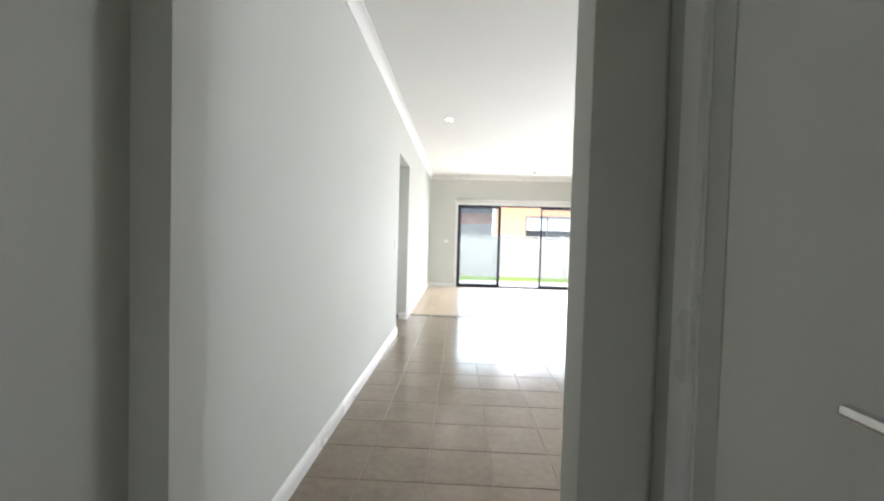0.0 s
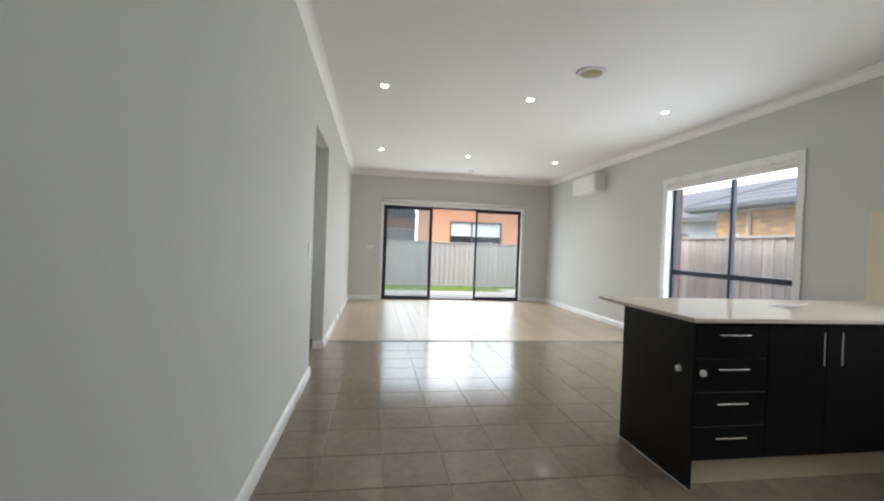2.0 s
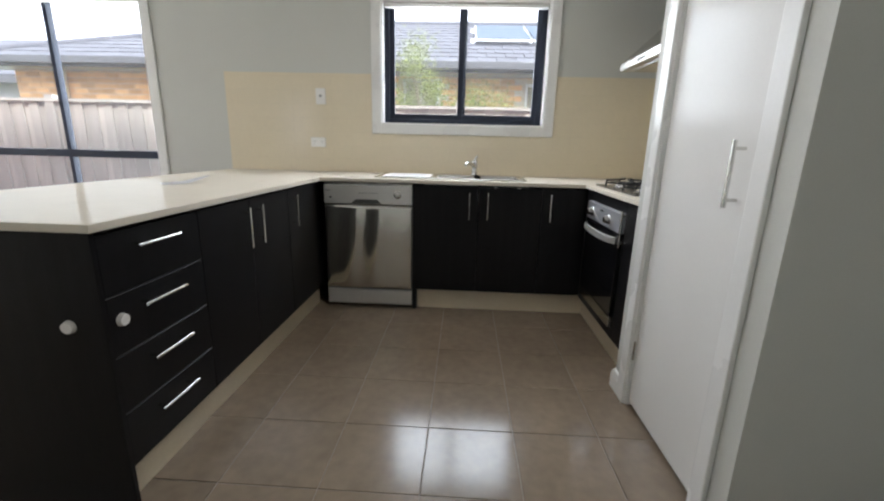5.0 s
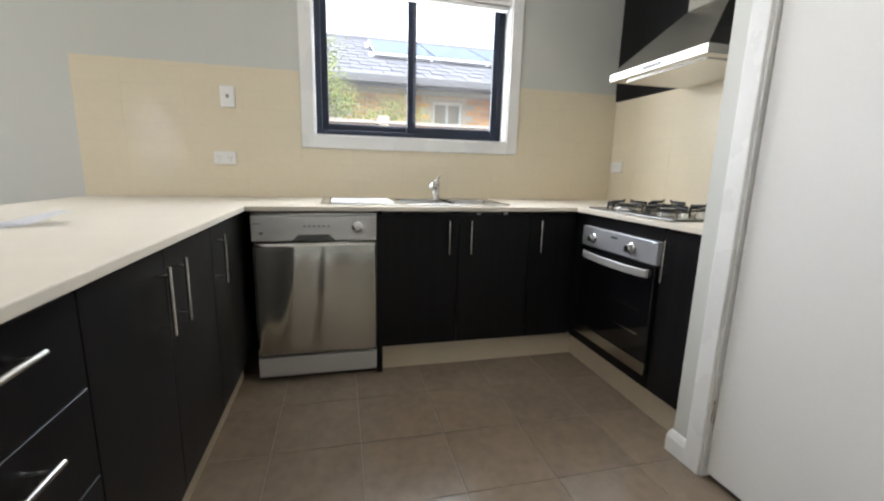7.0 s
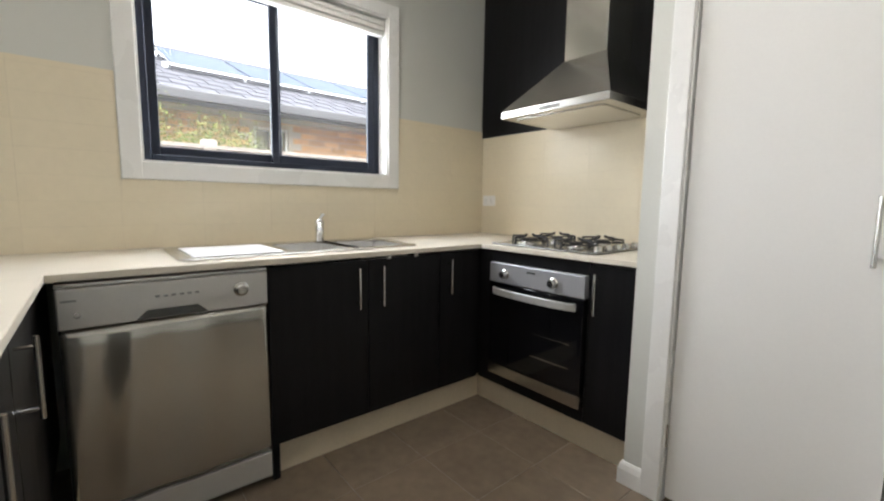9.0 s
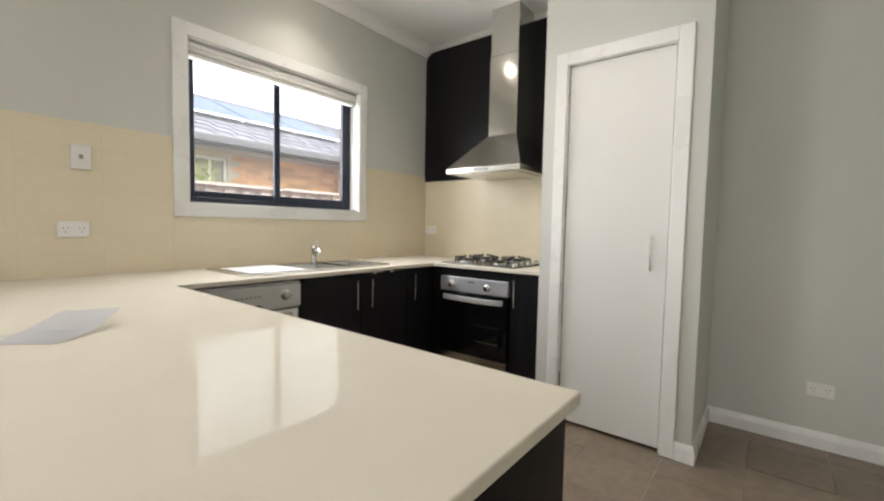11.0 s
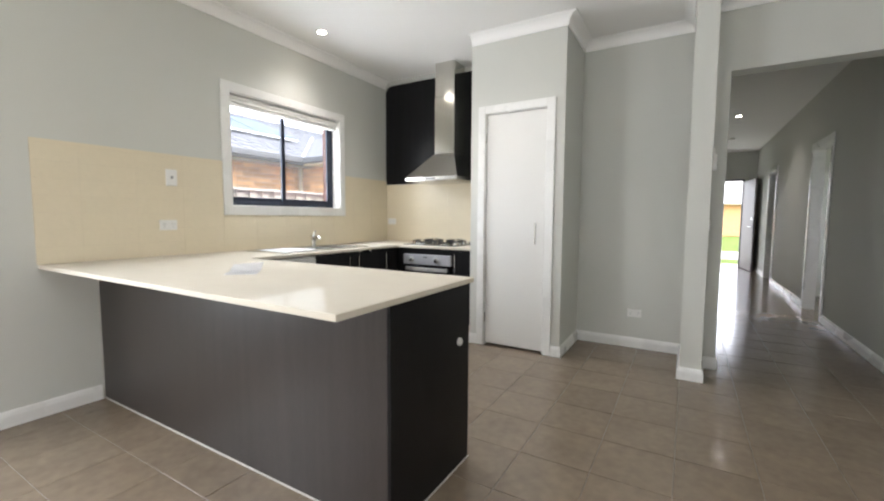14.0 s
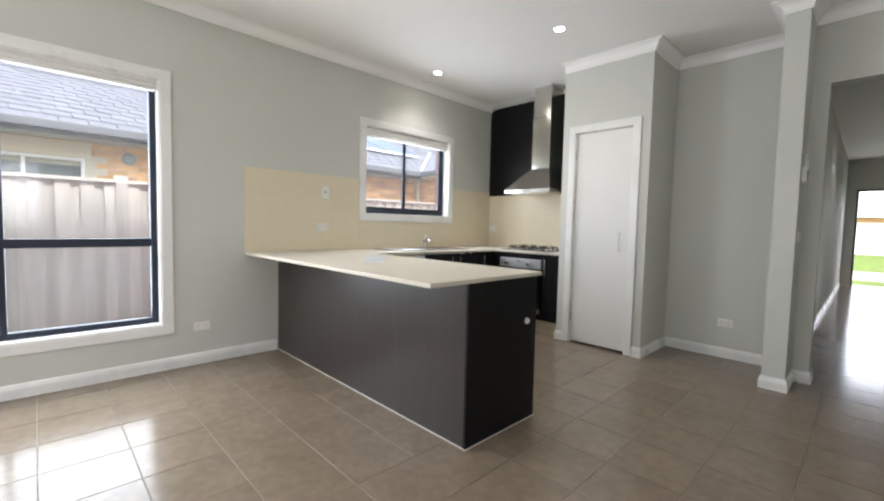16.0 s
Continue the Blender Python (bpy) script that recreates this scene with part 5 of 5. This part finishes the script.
for f in ((0, 1, 2, 3), (1, 5, 2), (0, 3, 4), (3, 2, 5, 4), (0, 4, 5, 1)):
    gr.faces.new([gv[i] for i in f])
part("garage_roof", gr, ROOF, rh, "slate-grey roof over the garage")
rf = bmesh.new()
bx(rf, -6.4, 12.4, 20.5, 20.62, 3.55, 3.72)
part("fascia", rf, GUTTER, rh)
rb = bmesh.new()
vs = [rb.verts.new(p) for p in ((-6.5, 20.5, 3.7), (12.5, 20.5, 3.7), (10, 25, 5.4), (-4, 25, 5.4), (-6.5, 29.5, 3.7), (12.5, 29.5, 3.7))]
for f in ((0, 1, 2, 3), (3, 2, 5, 4), (1, 5, 2), (0, 3, 4), (0, 4, 5, 1)):
    rb.faces.new([vs[i] for i in f])
part("roof", rb, ROOF, rh)

# pale house further along the side street
ph = thing("pale_house", (13.0, 17.0, GZ), "pale rendered house with a grey roof beyond the side fence", "house")
pw = wall("wall", BLINDG, "y", 11.2, 25.0, 12.0, 12.2, GZ, 2.55, [(15.6, 17.2, 1.62, 2.02)])
del pw["kind"], pw["category"]
put(pw, ph)
pf = part("window", rect_frame(12.02, 12.08, 15.6, 17.2, 1.62, 2.02, 0.05), GUTTER, ph, "dark-framed high window")
part("pane", B(12.05, 12.055, 15.64, 17.16, 1.66, 1.98), GLASS, pf)
# black sheet imitates the shade inside the house
part("room_shade", B(12.21, 12.23, 15.5, 17.3, 1.5, 2.1), IRON_SHADE, ph)
part("fascia", B(11.35, 11.45, 10.8, 25.4, 2.36, 2.54), GUTTER, ph, "grey fascia board")
pr = bmesh.new()
pv = [pr.verts.new(p) for p in ((11.35, 10.8, 2.55), (11.35, 25.4, 2.55), (15.6, 21.2, 4.25), (15.6, 15.0, 4.25), (19.8, 10.8, 2.55), (19.8, 25.4, 2.55))]
for f in ((0, 1, 2, 3), (3, 2, 5, 4), (1, 5, 2), (0, 3, 4), (0, 4, 5, 1)):
    pr.faces.new([pv[i] for i in f])
part("roof", pr, ROOF, ph, "slate-grey hipped roof")

# house across the street
fh = thing("street_house", (0, -38, GZ), "orange brick house across the street with a pale garage door", "house")
part("wall", B(-12, 9, -36.2, -36.0, GZ, 2.5), BRICK_O, fh)
part("garage_door", B(-0.2, 2.4, -35.99, -35.95, GZ, 2.0), TRIM, fh, "pale garage door")
part("garage_door", B(-5.5, -2.9, -35.99, -35.95, 0.5, 2.0), TRIM, fh, "white-framed window")
rb = bmesh.new()
vs = [rb.verts.new(p) for p in ((-12.6, -35.4, 2.45), (9.6, -35.4, 2.45), (6, -41, 4.8), (-9, -41, 4.8), (-12.6, -46, 2.45), (9.6, -46, 2.45))]
for f in ((0, 1, 2, 3), (3, 2, 5, 4), (1, 5, 2), (0, 3, 4), (0, 4, 5, 1)):
    rb.faces.new([vs[i] for i in f])
part("roof", rb, mat("pale_roof", (0.35, 0.33, 0.32), 0.7, var=0.15, scale=3), fh, "pale grey tiled roof")
part("gutter", B(-12.6, 9.6, -35.5, -35.38, 2.38, 2.5), TRIM, fh)

# own eaves over the brick walls
tagged(mesh_ob("eaves", B(XR + 0.12, XR + 0.45, HY - 0.9, YF + 0.9, CEILING - 0.18, CEILING - 0.12), TRIM), "white soffit under the roof edge", "eaves", kind="structure")
tagged(mesh_ob("roof_slab", B(-3.2, XR + 0.5, HY - 1.0, YF + 0.95, CEILING + 0.14, CEILING + 0.3), ROOF), "roof over the house", "roof", kind="structure")
# the same unseen openings, repeated here for the fill lamps
wall("wall_outer_west", BRICK_R, "y", HY - 0.3, YF + 0.26, -2.3, -2.19, -0.4, CEILING + 0.05, [(-2.35, -0.85, 0.9, 2.1), (5.55, 6.65, 0.9, 2.1)], label="red brick outer wall")
wall("wall_outer_front", BRICK_R, "x", -2.3, XR + 0.26, HY - 0.42, HY - 0.31, -0.4, CEILING + 0.05, [(0.04, 0.94, -0.4, 2.12)], label="red brick front wall of the house")

# ---------------------------------------------------------------- wall and floor pieces
# cream splashback tiles
def splash(name, axis, at, a0, a1, z0, z1, holes, out, label):
    t = thing(name, (at, (a0 + a1) / 2, z0) if axis == "y" else ((a0 + a1) / 2, at, z0), label, "splashback")
    t["kind"] = "structure"
    tw, th_, j = 0.30, 0.0994, 0.0012
    z = z0
    while z < z1 - 0.01:
        ze = min(z + th_, z1)
        a = a0
        while a < a1 - 0.004:
            ae = min(a + tw, a1)
            cut = [(a, ae, z, ze)]
            for h in holes:
                nxt = []
                for p in cut:
                    if p[1] <= h[0] or p[0] >= h[1] or p[3] <= h[2] or p[2] >= h[3]:
                        nxt.append(p)
                        continue
                    if p[0] < h[0] - 0.004:
                        nxt.append((p[0], h[0], p[2], p[3]))
                    if p[1] > h[1] + 0.004:
                        nxt.append((h[1], p[1], p[2], p[3]))
                    if p[2] < h[2] - 0.004:
                        nxt.append((max(p[0], h[0]), min(p[1], h[1]), p[2], h[2]))
                cut = nxt
            for p in cut:
                bm = B(at, at + 0.008 * out, p[0] + j / 2, p[1] - j / 2, p[2] + j / 2, p[3] - j / 2) if axis == "y" else B(p[0] + j / 2, p[1] - j / 2, at, at + 0.008 * out, p[2] + j / 2, p[3] - j / 2)
                part("tile", bm, SPLASH, t)
            a = ae
        z = ze
    if axis == "y":
        bm = bmesh.new()
        for u0, u1, w0, w1 in ((a0, a1, z0, 1.17), (a0, KW[0] - 0.072, 1.17, z1 - 0.001), (KW[1] + 0.072, a1, 1.17, z1 - 0.001)):
            bx(bm, at - 0.0072, at - 0.0005, u0, u1 - 0.001, w0, w1)
    else:
        bm = B(a0, a1, at + 0.0005, at + 0.0072, z0, z1 - 0.001)
    part("grout", bm, SPLASHG, t)
    return t


splash("splashback_window", "y", XR, YK + 0.002, 4.37, TOP + 0.001, 1.605, [(KW[0] - 0.071, KW[1] + 0.071, KW[2] - 0.071, 9.0)], -1, "cream glazed wall tiles under the kitchen window")
splash("splashback_stove", "x", YK, PX1 + 0.002, XR - 0.010, TOP + 0.001, 1.558, [], 1, "cream glazed wall tiles behind the stove")

# pale oak boards
def boards():
    fl = bpy.data.objects["floor_living"]
    w, ln, x, k = 0.19, 1.25, XL + 0.002, 0
    while x < XR - 0.01:
        xe = min(x + w, XR - 0.002)
        y = LINE + 0.013 - (k * 0.47) % ln
        while y < YF - 0.01:
            ya, yb = max(y, LINE + 0.013), min(y + ln, YF + 0.05)
            if yb - ya > 0.02:
                bm = B(x + 0.0008, xe - 0.0008, ya + 0.0008, yb - 0.0008, -0.0005, 0.004)
                part("board", bm, CARPET, fl)
            y += ln
        x = xe
        k += 1


boards()


# brown floor tiles: those in the kitchen and living end are single pieces, the rest of the hall one mesh
def floor_tiles():
    fl = bpy.data.objects["floor"]
    p, w, ox, oy = 0.335, 0.3315, 0.165, 2.305
    full = None
    rest = []
    for i in range(-6, 13):
        for k in range(-29, 14):
            x0, y0 = ox + i * p, oy + k * p
            x1, y1 = x0 + w, y0 + w
            x0, x1, y0, y1 = max(x0, -1.8), min(x1, XR), max(y0, HY), min(y1, LINE - 0.013)
            if x1 - x0 < 0.01 or y1 - y0 < 0.01:
                continue
            near = y0 > 0.2 and x1 > -0.2
            if not near:
                rest.append(corners(x0, x1, y0, y1, -0.004, 0.0))
                continue
            whole = abs(x1 - x0 - w) < 1e-6 and abs(y1 - y0 - w) < 1e-6
            if whole and full is not None:
                ob = new("tile", full)
            else:
                bm = B(0, x1 - x0, 0, y1 - y0, -0.004, 0.0)
                top = [e for e in bm.edges if e.verts[0].co.z > -0.001 and e.verts[1].co.z > -0.001]
                bmesh.ops.bevel(bm, geom=top, offset=0.0012, segments=1, affect="EDGES")
                ob = mesh_ob("tile", bm, TILE)
                if whole:
                    full = ob.data
            put(ob, fl)
            ob.matrix_basis = pose(x0, y0, random.uniform(-0.0003, 0.0003), random.uniform(-0.03, 0.03), random.uniform(-0.03, 0.03))
    r = joined_boxes("tile", rest, TILE, "", "", fl)


floor_tiles()
